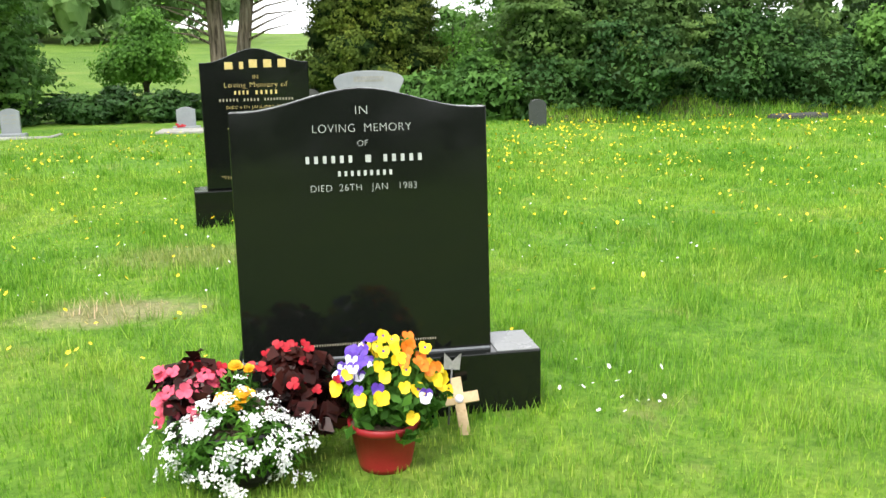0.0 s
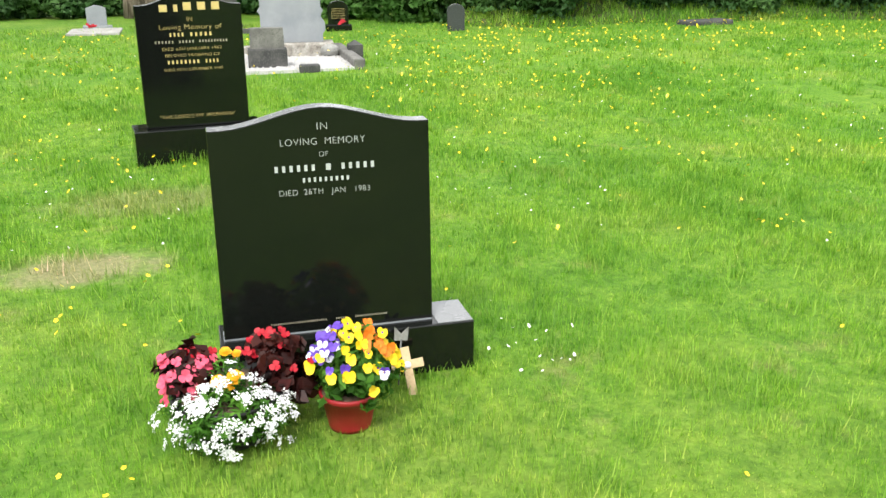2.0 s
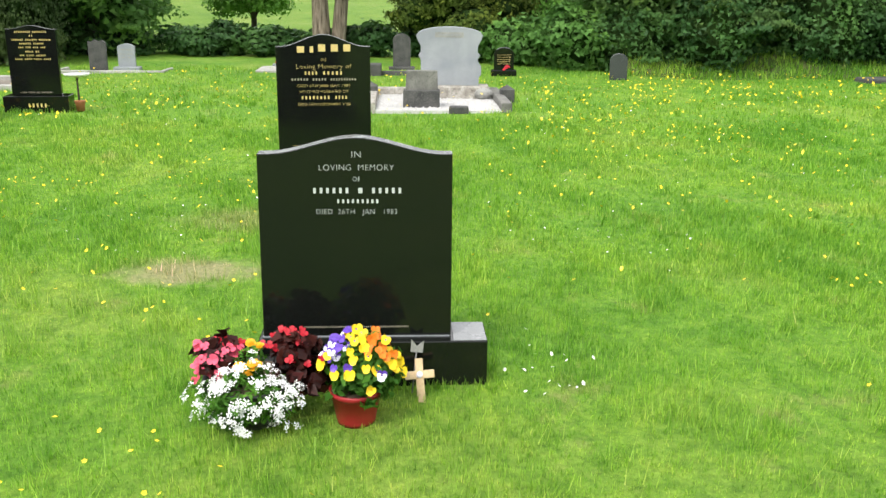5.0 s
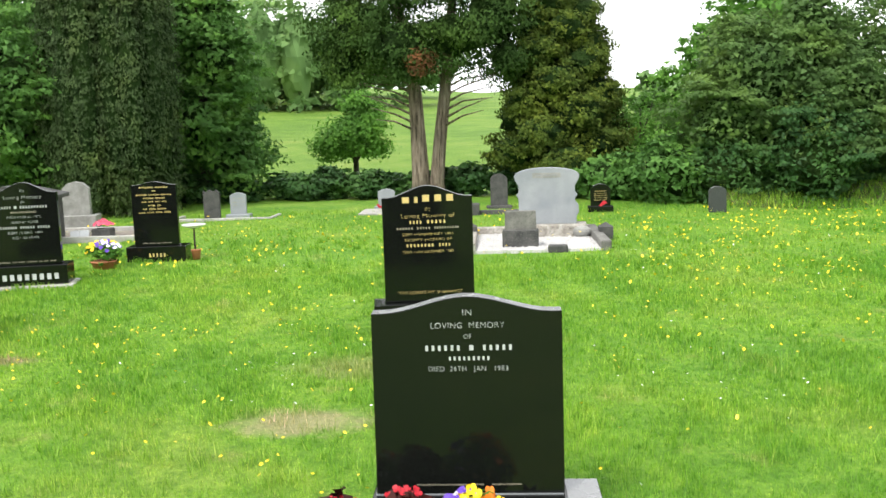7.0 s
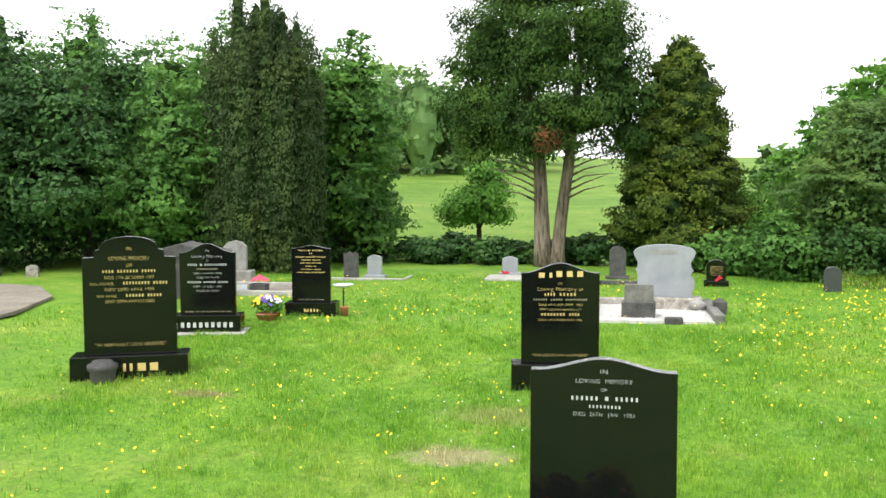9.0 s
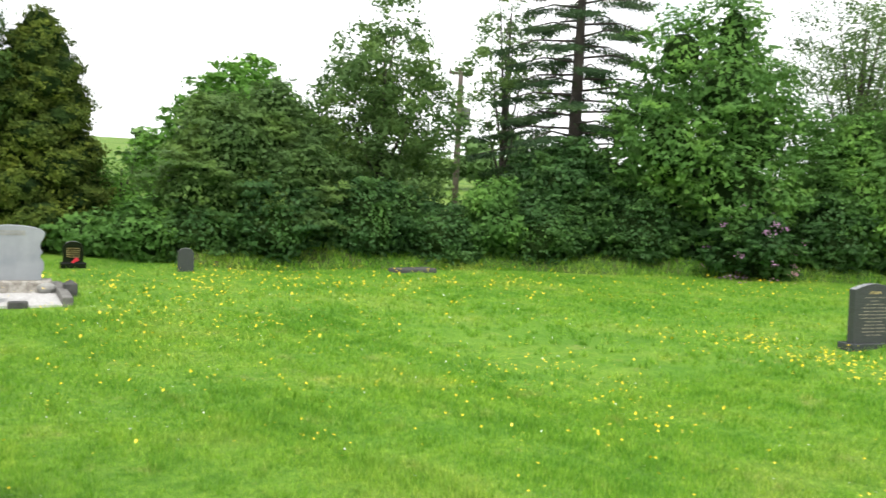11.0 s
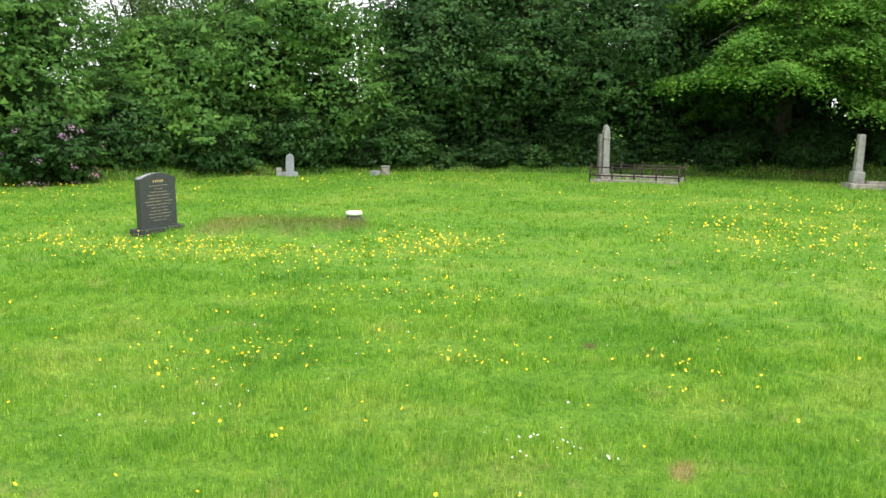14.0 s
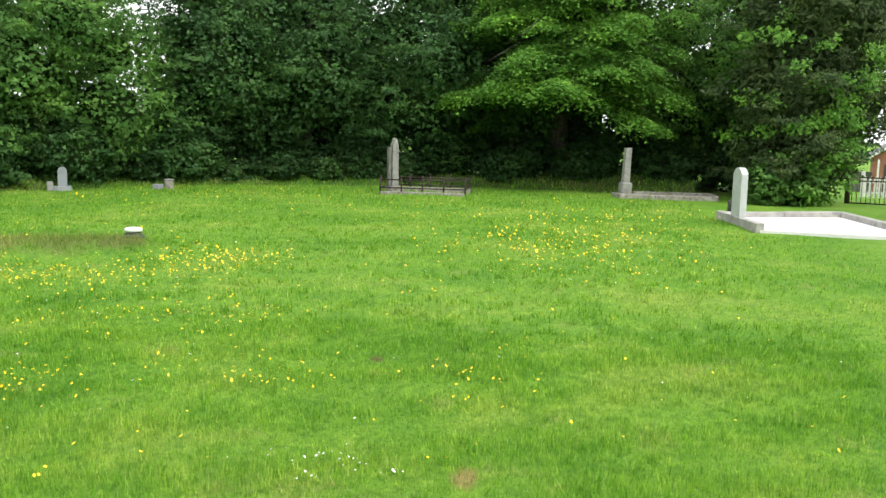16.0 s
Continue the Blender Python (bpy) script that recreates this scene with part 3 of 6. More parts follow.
part("base", soft_box(-0.47, 0.56, -0.14, 0.3, -0.03, 0.2, 0.02), mat_lichen, mono, "lichened stone base")
part("panel", soft_box(-0.2, 0.2, -0.004, 0.01, 0.86, 0.93, 0), mat_pale, mono)
bars(words(0.3, [8]), 0.88, 0.03, mat_grey, mono, -0.006)

plot = thing("grave_kerb", pose(0.75, 8.9, 0), "lichened stone kerb round a bed of white marble chips", "grave kerb")
part("gravel_bed", soft_box(-0.92, 0.75, -0.85, 0.9, -0.02, 0.03, 0.004), mat_chips, plot, "white marble chips")
for nm, a in (("kerb", (-1.0, -0.88, -0.86, 0.95)), ("kerb", (0.72, 0.86, -0.86, 0.95)), ("kerb", (-1.0, 0.86, 0.86, 1.0))):
    part(nm, soft_box(a[0], a[1], a[2], a[3], -0.03, 0.13, 0.02), mat_worn_stone if a[0] > 0 else mat_lichen, plot)
part("kerb", soft_box(0.05, 0.3, -0.9, -0.8, -0.03, 0.09, 0.025), mat_slate, plot)
for px, py in ((0.9, 0.12), (-0.98, 0.5)):
    bm = soft_box(px - 0.095, px + 0.095, py - 0.095, py + 0.095, -0.03, 0.2, 0.008)
    bmesh.ops.create_cone(bm, cap_ends=True, segments=4, radius1=0.125, radius2=0.0, depth=0.06, matrix=Matrix.Translation((px, py, 0.228)) @ Matrix.Rotation(radians(45), 4, "Z"))
    part("corner_post", bm, mat_slate, plot)
bm = bmesh.new()
bmesh.ops.create_icosphere(bm, subdivisions=2, radius=0.12, matrix=Matrix.Translation((0.6, 0.35, 0.1)) @ Matrix.Diagonal((1.15, 0.9, 0.75, 1)))
boulder = link_mesh("boulder", bm, mat_pale)
boulder.matrix_world = plot.matrix_world.copy()
tagged(boulder, "rounded pale field stone on marble chips", "stone")

fs = thing("footstone", pose(0.46, 8.35, 0, 0, 0, -3), "small weathered grey slab on a block in white chips", "footstone")
part("slab", slab([(-0.21, 0.24), (0.21, 0.24), (0.2, 0.5), (-0.2, 0.5)], 0.09, 0.01, 0.05), mat_worn_stone, fs)
part("block", soft_box(-0.24, 0.235, -0.05, 0.2, 0.02, 0.25, 0.012), mat_slate, fs)

# white chips as loose pieces
chips = np.stack([rng.uniform(-0.18, 1.5, 1500), rng.uniform(8.06, 9.7, 1500), rng.uniform(0.03, 0.04, 1500)], -1)


def chip_mesh(name, pts, size, material, label, category):
    n = len(pts)
    tet = np.array([[-1, -0.7, -0.5], [1, -0.6, -0.5], [0, 1, -0.5], [0.1, 0, 0.8]])
    ang, s = rng.uniform(0, 6.28, n), size * rng.uniform(0.5, 1.3, n)
    c, sn = np.cos(ang), np.sin(ang)
    v = np.empty((n, 4, 3))
    v[:, :, 0] = tet[None, :, 0] * c[:, None] - tet[None, :, 1] * sn[:, None]
    v[:, :, 1] = tet[None, :, 0] * sn[:, None] + tet[None, :, 1] * c[:, None]
    v[:, :, 2] = tet[None, :, 2] * rng.uniform(0.5, 1.2, n)[:, None]
    v = v * s[:, None, None] + pts[:, None, :]
    base = np.arange(n)[:, None, None] * 4
    f = (base + np.array([[0, 1, 3], [1, 2, 3], [2, 0, 3]])[None]).reshape(-1, 3)
    ob = raw_mesh(name, v.reshape(-1, 3), f, material)
    return tagged(ob, label, category, kind="stuff")


chip_mesh("marble_chips", chips, 0.02, mat_chips, "loose white marble chips inside the kerb", "gravel")


# ---------------------------------------------------------------- far stones by the back hedge
def plain_stone(name, m, w, h, d, material, label, top="round", plinth=0.0, pw=0.08):
    g = thing(name, m, label, "headstone")
    z0 = plinth - 0.01 if plinth else -0.03
    pts = [(-w / 2, z0), (w / 2, z0)]
    if top == "round":
        r = w / 2
        pts += [(r * math.cos(a), h - r * 0.75 + 0.75 * r * math.sin(a)) for a in (math.pi * i / 12 for i in range(13))]
    elif top == "gable":
        pts += [(w / 2, h - 0.12), (w * 0.28, h - 0.03), (0, h), (-w * 0.28, h - 0.03), (-w / 2, h - 0.12)]
    elif top == "rough":
        pts += [(w / 2, h - 0.05), (w * 0.3, h), (w * 0.1, h - 0.03), (-w * 0.15, h + 0.01), (-w * 0.35, h - 0.04), (-w / 2, h - 0.02)]
    else:
        pts += [(w / 2, h - 0.05)] + [(w / 2 - w * i / 8, h - 0.05 + 0.05 * math.sin(math.pi * i / 8)) for i in range(1, 8)] + [(-w / 2, h - 0.05)]
    part("slab", slab(pts, d, 0.006), material, g)
    if plinth:
        part("plinth", soft_box(-w / 2 - pw, w / 2 + pw, -pw, d + pw, -0.05, plinth, 0.012), material, g)
    return g


w1 = plain_stone("headstone", pose(-4.72, 13.3, 0, 0, 0, 5), 0.3, 0.5, 0.08, mat_grey, "small pale grey headstone on a grey block", "segment", 0.09)
bars(words(0.2, [4, 5]), 0.38, 0.02, mat_faint, w1)
bars(words(0.22, [5, 5]), 0.31, 0.015, mat_faint, w1)
bars(words(0.18, [4, 4]), 0.25, 0.015, mat_faint, w1)
plain_stone("headstone", pose(-5.2, 13.2, 0, 0, 0, 8), 0.3, 0.56, 0.12, mat_slate, "rough grey stone headstone with a broken top", "rough")
plain_stone("headstone", pose(-7.05, 11.6, 0, 0, 0, 10), 0.44, 0.88, 0.14, mat_pale, "tall pale stone headstone with clipped shoulders on a block", "gable", 0.3, 0.12)
plain_stone("headstone", pose(-13.2, 12.6, 0, 0, 0, 30), 0.4, 0.7, 0.12, mat_slate, "lichened grey headstone with a round top", "round", 0.08)
plain_stone("headstone", pose(-12.1, 12.6, 0, 0, 0, 20), 0.25, 0.26, 0.1, mat_lichen, "low squat mossy stone marker", "segment")
plain_stone("headstone", pose(0.22, 13.9, 0, 0, 0, 3), 0.33, 0.68, 0.09, mat_slate, "dark weathered headstone with a rounded top", "round", 0.07)
t1 = plain_stone("headstone", pose(2.05, 13.0, 0, 0, 0, -2), 0.36, 0.5, 0.1, mat_black, "small black headstone with gilt lines and red flowers", "round", 0.1, 0.05)
for i in range(5):
    bars([(-0.12, 0.12)], 0.2 + 0.04 * i, 0.014, mat_gold, t1)
plain_stone("headstone", pose(3.95, 12.2, 0, 0, 0, -6), 0.3, 0.46, 0.1, mat_dkgrey, "dark headstone half hidden by the hedge", "round")
plain_stone("headstone", pose(-2.05, 14.6, 0, 0, 0, 4), 0.34, 0.4, 0.09, mat_grey, "low pale headstone in a flat kerb", "segment", 0.05)
fk = thing("grave_kerb", pose(-2.05, 13.7, 0), "flat pale concrete kerb in the grass", "grave kerb")
part("slab", soft_box(-0.4, 0.45, -0.35, 0.6, -0.03, 0.035, 0.01), mat_concrete, fk)
fk2 = thing("grave_kerb", pose(0.05, 13.0, 0), "low dark stone kerb by the back hedge", "grave kerb")
part("kerb", soft_box(-0.35, 0.6, -0.1, 0.0, -0.03, 0.08, 0.012), mat_slate, fk2)
part("block", soft_box(-0.55, -0.2, -0.2, 0.2, -0.03, 0.2, 0.015), mat_slate, fk2)
fk3 = thing("grave_kerb", pose(-5.0, 13.1, 0), "flat pale kerb line round a grassed plot", "grave kerb")
for a in ((-0.95, 1.0, -0.12, -0.05), (-0.95, -0.88, -0.05, 0.6), (0.93, 1.0, -0.05, 0.6)):
    part("kerb", soft_box(*a, -0.03, 0.05, 0.01), mat_concrete, fk3)
fk4 = thing("grave_kerb", pose(-6.5, 10.6, 0), "low stone kerb round a gravelled plot", "grave kerb")
for a in ((-0.9, 1.2, -0.6, -0.5), (-0.9, 1.2, 0.75, 0.85), (1.1, 1.2, -0.5, 0.75)):
    part("kerb", soft_box(*a, -0.03, 0.11, 0.012), mat_concrete, fk4)
part("gravel_bed", soft_box(-0.85, 1.1, -0.5, 0.75, -0.02, 0.04, 0.004), mat_drive, fk4)

# ledger-topped table tomb behind the two black stones
tt = thing("table_tomb", pose(-7.2, 9.9, 0, 0, 0, 12), "weathered stone table tomb with a shallow pitched lid", "tomb")
part("chest", soft_box(-0.6, 0.6, -0.4, 0.4, -0.03, 0.72, 0.02), mat_slate, tt)
part("lid", slab([(-0.7, 0.72), (0.7, 0.72), (0.7, 0.78), (0, 0.95), (-0.7, 0.78)], 0.9, 0.01), mat_slate, tt).location = (0, -0.45, 0)

# ---------------------------------------------------------------- stones across the open lawn
r2 = thing("headstone", pose(10.89, 2.76, 0, 0, 0, -4), "dark grey polished headstone with gilt lines, leaning slightly", "headstone")
part("slab", slab([(-0.36, 0.09), (0.36, 0.09), (0.36, 0.8)] + [(0.36 - 0.72 * i / 12, 0.8 + 0.075 * math.sin(math.pi * i / 12)) for i in range(1, 12)] + [(-0.36, 0.8)], 0.1, 0.005, 0.03), mat_dkgrey, r2)
part("plinth", soft_box(-0.43, 0.43, -0.08, 0.18, -0.05, 0.1, 0.008), mat_dkgrey, r2)
bars(words(0.22, [4]), 0.735, 0.045, mat_gold, r2, 0.018, 0.03)
for i, w in enumerate((0.36, 0.14, 0.34, 0.46, 0.4, 0.56, 0.5, 0.32, 0.36, 0.44, 0.42, 0.28)):
    bars(words(w, [5, 3, 6], 0, 0.02), 0.685 - 0.045 * i, 0.018, mat_faint, r2, 0.016 - 0.0013 * i, 0.03)

vs = thing("flower_holder", pose(13.3, 0.85, 0.0), "squat grey stone flower holder with a white lid", "flower holder")
part("body", lathe([(0.17, -0.03), (0.17, 0.05), (0.145, 0.07), (0.12, 0.1), (0.1, 0.125)]), mat_slate, vs)
part("lid", lathe([(0.1, 0.12), (0.135, 0.13), (0.135, 0.165), (0.11, 0.185), (0.02, 0.19)]), mat_paint, vs, "white lid")

s2 = plain_stone("headstone", pose(22.1, 7.2, 0, 0, 0, -60) @ Matrix.Diagonal((0.75, 0.85, 1, 1)), 0.3, 0.6, 0.14, mat_grey, "small grey headstone with a rounded top and side blocks", "round", 0.1, 0.14)
part("block", soft_box(-0.5, -0.3, -0.1, 0.1, -0.03, 0.22, 0.02), mat_pale, s2)
mk = thing("stone_marker", pose(23.93, 5.13, -0.02), "small brown stone marker at the lawn edge", "marker")
part("post", soft_box(-0.1, 0.1, -0.1, 0.1, -0.03, 0.22, 0.03), mat_lichen, mk)
part("cap", soft_box(-0.11, 0.11, -0.11, 0.11, 0.22, 0.27, 0.02), mat_pale, mk)
mk2 = thing("stone_marker", pose(23.6, 5.3, 0), "low grey stone marker in the grass", "marker")
part("stone", soft_box(-0.16, 0.16, -0.1, 0.1, -0.03, 0.12, 0.03), mat_grey, mk2)
mk3 = thing("ledger_stone", pose(8.6, 12.0, 0, 0, 0, 10), "low broken stone lying by the bank", "stone")
part("stone", soft_box(-0.5, 0.5, -0.2, 0.2, -0.03, 0.1, 0.03), mat_slate, mk3)

# tall pillar stone inside iron railings
pil = thing("pillar_monument", pose(24.35, -1.15, 0, 0, 0, -50) @ Matrix.Diagonal((0.76, 0.76, 1, 1)), "tall narrow pale stone monument with a pointed top", "monument")
part("shaft", slab([(-0.13, 0.2), (0.13, 0.2), (0.115, 1.32), (0.085, 1.38), (0.07, 1.44), (0, 1.52), (-0.07, 1.44), (-0.085, 1.38), (-0.115, 1.32)], 0.2, 0.012), mat_pale, pil)
part("moulding", soft_box(-0.14, 0.14, -0.02, 0.22, 1.14, 1.18, 0.008), mat_pale, pil)
part("side_slab", soft_box(-0.27, -0.15, 0.04, 0.18, 0.2, 1.26, 0.02), mat_worn_stone, pil)
part("base", soft_box(-0.26, 0.26, -0.12, 0.32, -0.03, 0.2, 0.015), mat_lichen, pil)
rail = thing("grave_railing", pose(24.35, -1.15, 0) @ Matrix.Diagonal((0.82, 0.82, 0.9, 1)), "low rusty iron railing round a grave plot", "railing")
rx0, rx1, ry0, ry1 = -0.3, 1.4, -2.35, 0.45
for px, py in [(rx0, ry0 + (ry1 - ry0) * i / 4) for i in range(5)] + [(rx1, ry0 + (ry1 - ry0) * i / 4) for i in range(5)]:
    bm = tube([(px, py, -0.03), (px, py, 0.5)], [0.03, 0.026], 8)
    bmesh.ops.create_uvsphere(bm, u_segments=8, v_segments=6, radius=0.04, matrix=Matrix.Translation((px, py, 0.53)))
    part("post", bm, mat_iron, rail)
for z in (0.44, 0.2):
    for a, b in (((rx0, ry0, z), (rx0, ry1, z)), ((rx1, ry0, z), (rx1, ry1, z)), ((rx0, ry0, z), (rx1, ry0, z)), ((rx0, ry1, z), (rx1, ry1, z))):
        part("rail", tube([a, b], [0.021, 0.021], 6), mat_iron, rail)
part("kerb", soft_box(rx0 - 0.06, rx0 + 0.06, ry0, ry1, -0.03, 0.09, 0.02), mat_lichen, rail, "lichened kerbstone")
part("kerb", soft_box(rx1 - 0.06, rx1 + 0.06, ry0, ry1, -0.03, 0.14, 0.02), mat_lichen, rail, "lichened kerbstone")

# broken cross shaft with kerb
cs = thing("cross_shaft", pose(25.2, -7.35, 0, 0, 2, -70), "pale stone cross shaft without arms on a stepped base", "monument")
part("shaft", slab([(-0.1, 0.42), (0.1, 0.42), (0.085, 1.37), (-0.085, 1.37)], 0.16, 0.015), mat_pale, cs)
part("socket", soft_box(-0.15, 0.15, -0.08, 0.22, 0.12, 0.44, 0.04), mat_pale, cs)
part("step", soft_box(-0.27, 0.27, -0.2, 0.34, -0.03, 0.14, 0.02), mat_lichen, cs)
ck = thing("grave_kerb", pose(25.9, -8.6, 0), "lichened stone kerb beside the cross shaft", "grave kerb")
part("kerb", soft_box(-0.75, -0.6, -1.2, 0.95, -0.03, 0.12, 0.02), mat_lichen, ck)
part("kerb", soft_box(0.6, 0.75, -1.2, 0.95, -0.03, 0.12, 0.02), mat_lichen, ck)
part("kerb", soft_box(-0.6, 0.6, -1.25, -1.1, -0.03, 0.12, 0.02), mat_lichen, ck)

# pale headstone at the corner of a large white-chip plot
wk = thing("grave_kerb", pose(0, 0, 0), "pale concrete kerb round a wide bed of white chips", "grave kerb")
PLOT = ((19.95, -8.98), (17.45, -9.3), (17.0, -12.0), (20.9, -11.75))
for (ax, ay), (bx, by), kh in ((PLOT[0], PLOT[1], 0.19), (PLOT[3], PLOT[0], 0.17), (PLOT[2], PLOT[3], 0.17)):
    long_, turn_ = math.hypot(bx - ax, by - ay), math.degrees(math.atan2(by - ay, bx - ax))
    for i in range(2):
        part("kerb", soft_box(long_ * i / 2 + 0.004, long_ * (i + 1) / 2 - 0.004, -0.08, 0.08, -0.03, kh - 0.008 * i, 0.018), mat_concrete, wk).matrix_basis = pose(ax, ay, 0, 0, 0, turn_)
bm = bmesh.new()
bm.faces.new([bm.verts.new((x, y, 0.05)) for x, y in PLOT])
bmesh.ops.recalc_face_normals(bm, faces=bm.faces)
bmesh.ops.solidify(bm, geom=bm.faces[:], thickness=0.07)
bmesh.ops.translate(bm, vec=(0, 0, 0.05 - max(v.co.z for v in bm.verts)), verts=bm.verts)
part("gravel_bed", bm, mat_white_chips, wk, "bright white marble chips")
ws = plain_stone("headstone", pose(18.75, -9.2, 0.15, 0, 0, 6), 0.56, 1.0, 0.13, mat_white, "pale grey headstone with a pointed top at the plot edge", "gable")
bk = thing("flower_vase", pose(20.4, -9.3, 0), "dark stone vase behind the plot kerb", "vase")
part("body", lathe([(0.09, -0.02), (0.1, 0.05), (0.085, 0.3), (0.1, 0.36), (0.07, 0.38), (0.02, 0.37)], 18), mat_slate, bk)

# ---------------------------------------------------------------- trees and hedges
def sprays(name, pts, nrm, length, width, material, parent, flop=0.6, along=None, fine=True):
    """Leaves as small folded diamonds, turned roughly with nrm."""
    n = len(pts)
    d = nrm + rng.normal(0, flop, (n, 3))
    d /= np.linalg.norm(d, axis=1, keepdims=True) + 1e-9
    s = np.cross(d, rng.normal(0, 1, (n, 3)))
    if along is not None:
        s = np.asarray(along, float) + rng.normal(0, 0.28, (n, 3))
        s -= d * (s * d).sum(1, keepdims=True) * 0.8
    s /= np.linalg.norm(s, axis=1, keepdims=True) + 1e-9
    u = np.cross(d, s)
    L, W = (length * rng.uniform(0.6, 1.3, n))[:, None], (width * rng.uniform(0.7, 1.2, n))[:, None]
    v = np.empty((n, 4, 3), np.float32)
    v[:, 0] = pts - s * L / 2
    v[:, 1] = pts + u * W / 2 + d * W * 0.15
    v[:, 2] = pts + s * L / 2 - d * L * 0.12
    v[:, 3] = pts - u * W / 2 + d * W * 0.15
    f = np.arange(4 * n, dtype=np.int32).reshape(n, 4)
    if fine:
        v[:, 1] = pts + u * W * 0.55 - s * L * 0.15
        v[:, 3] = pts - u * W * 0.5
        v, f = v[:, [1, 2, 3]], np.arange(3 * n, dtype=np.int32).reshape(n, 3)
    return raw_mesh(name, v.reshape(-1, 3), f, material, parent)


def crown_points(blobs, n, cluster=40, spread=0.15, shell=(0.72, 1.06), ripple=0.14, flat=0.6):
    """Points in clumps on the outside of a union of ellipsoids (x, y, z, rx, ry, rz)."""
    B = np.array(blobs, float)
    area = (B[:, 3] * B[:, 4] + B[:, 3] * B[:, 5] + B[:, 4] * B[:, 5])
    m = max(1, n // cluster)
    which = rng.choice(len(B), int(m * 1.6), p=area / area.sum())
    d = rng.normal(0, 1, (len(which), 3))
    d /= np.linalg.norm(d, axis=1, keepdims=True)
    ph = 1 + ripple * np.sin(5 * d[:, 0] + which) * np.sin(6 * d[:, 1] + 2 * which) + ripple * np.sin(7 * d[:, 2] + which)
    c = B[which, :3] + d * B[which, 3:] * (rng.uniform(*shell, len(which)) * ph)[:, None]
    inside = np.zeros(len(c), bool)
    for k in range(len(B)):
        q = (((c - B[k, :3]) / B[k, 3:]) ** 2).sum(1)
        inside |= (q < 0.5) & (which != k)
    c, d = c[~inside][:m], d[~inside][:m]
    r = B[:, 3:].mean() * spread
    pts = np.repeat(c, cluster, 0) + rng.normal(0, r, (len(c) * cluster, 3)) * (1, 1, flat)
    nrm = np.repeat(d, cluster, 0) + (0, 0, 1.2 - 1.4 * flat)
    ok = pts[:, 2] > ground_z(pts[:, 0], pts[:, 1]) + 0.02
    return pts[ok], nrm[ok]


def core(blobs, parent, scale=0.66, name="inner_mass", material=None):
    """A solid crown core; its default dark colour paints the shade inside."""
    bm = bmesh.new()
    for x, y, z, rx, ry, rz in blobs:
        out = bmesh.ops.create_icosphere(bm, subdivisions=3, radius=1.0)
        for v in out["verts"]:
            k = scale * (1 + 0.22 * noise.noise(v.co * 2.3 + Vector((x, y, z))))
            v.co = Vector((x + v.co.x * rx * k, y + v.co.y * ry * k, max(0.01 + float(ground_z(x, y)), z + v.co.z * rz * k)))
    return tagged(part(name, bm, material or mat_core_shade, parent), kind="stuff")


def boughs(blobs, per=13):
    """Flattened clumps standing out from a crown's main masses."""
    out = []
    for i, (x, y, z, rx, ry, rz) in enumerate(blobs):
        for k in range(per):
            u = 0.98 - 1.5 * (k + 0.5) / per
            a = k * 2.39996 + i * 1.3
            s = math.sqrt(max(0.0, 1 - u * u))
            r = (0.31 + 0.12 * math.sin(k * 5.1 + i * 2.7)) * (rx + ry) / 2
            out.append((x + 0.95 * rx * s * math.cos(a), y + 0.95 * ry * s * math.sin(a), z + 0.95 * rz * u, r, r, r * 0.5))
    return out


def tree(name, base, blobs, leaves, n, label, category="tree", leaf=(0.125, 0.09), trunk=0.14, dense=True, cluster=46, spread=0.14, stems=1, bark=None, limbs=True):
    """blobs are given relative to base."""
    bx, by = base
    bz = float(ground_z(bx, by))
    t = thing(name, pose(bx, by, bz), label, category)
    top = max(b[2] for b in blobs)
    local = [tuple(b) for b in blobs]
    if trunk:
        for k in range(stems):
            ox = 0.0 if stems == 1 else 0.25 * (k - (stems - 1) / 2)
            path = [(ox * (0.5 + i / 2), 0.05 * math.sin(i + k), -0.1 + (top + 0.1) * i / 5) for i in range(6)]
            part("trunk", tube(path, [trunk * (1.25 - 0.2 * i) for i in range(6)], 10), bark or mat_dark_bark, t)
        if limbs:
            for b in local:
                z0 = min(b[2] * 0.55, top * 0.6)
                mid = (b[0] * 0.45, b[1] * 0.45, (z0 + b[2]) / 2 + 0.1)
                part("limb", tube([(0, 0, z0), mid, (b[0], b[1], b[2] + b[5] * 0.5)], [trunk * 0.5, trunk * 0.33, trunk * 0.08], 6), bark or mat_dark_bark, t)
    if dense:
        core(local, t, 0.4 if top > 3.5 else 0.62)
    world_blobs = [(b[0] + bx, b[1] + by, b[2] + bz, b[3], b[4], b[5]) for b in local]
    off = np.array([bx, by, bz])
    p, d = crown_points(world_blobs, n, 10, 0.24, (0.3, 1.05)) if 0 < trunk < 0.09 else crown_points(boughs(world_blobs, 13 if dense else 16), int(n * (0.85 if dense else 1.15)), cluster if dense else 12, 0.3 if dense else 0.55, (0.5, 1.1) if dense else (0.1, 1.3), 0.14, 0.3 if dense else 0.6)
    crown = sprays("crown", p - off, d, leaf[0], leaf[1], leaves, t, 0.42)
    if dense:
        p, d = crown_points(world_blobs, int(n * 0.42), 5, 0.12, (0.58, 0.86), 0.08)
        sprays("inner_foliage", p - off, d, leaf[0] * 1.7, leaf[1] * 1.8, leaves, t)
    return t


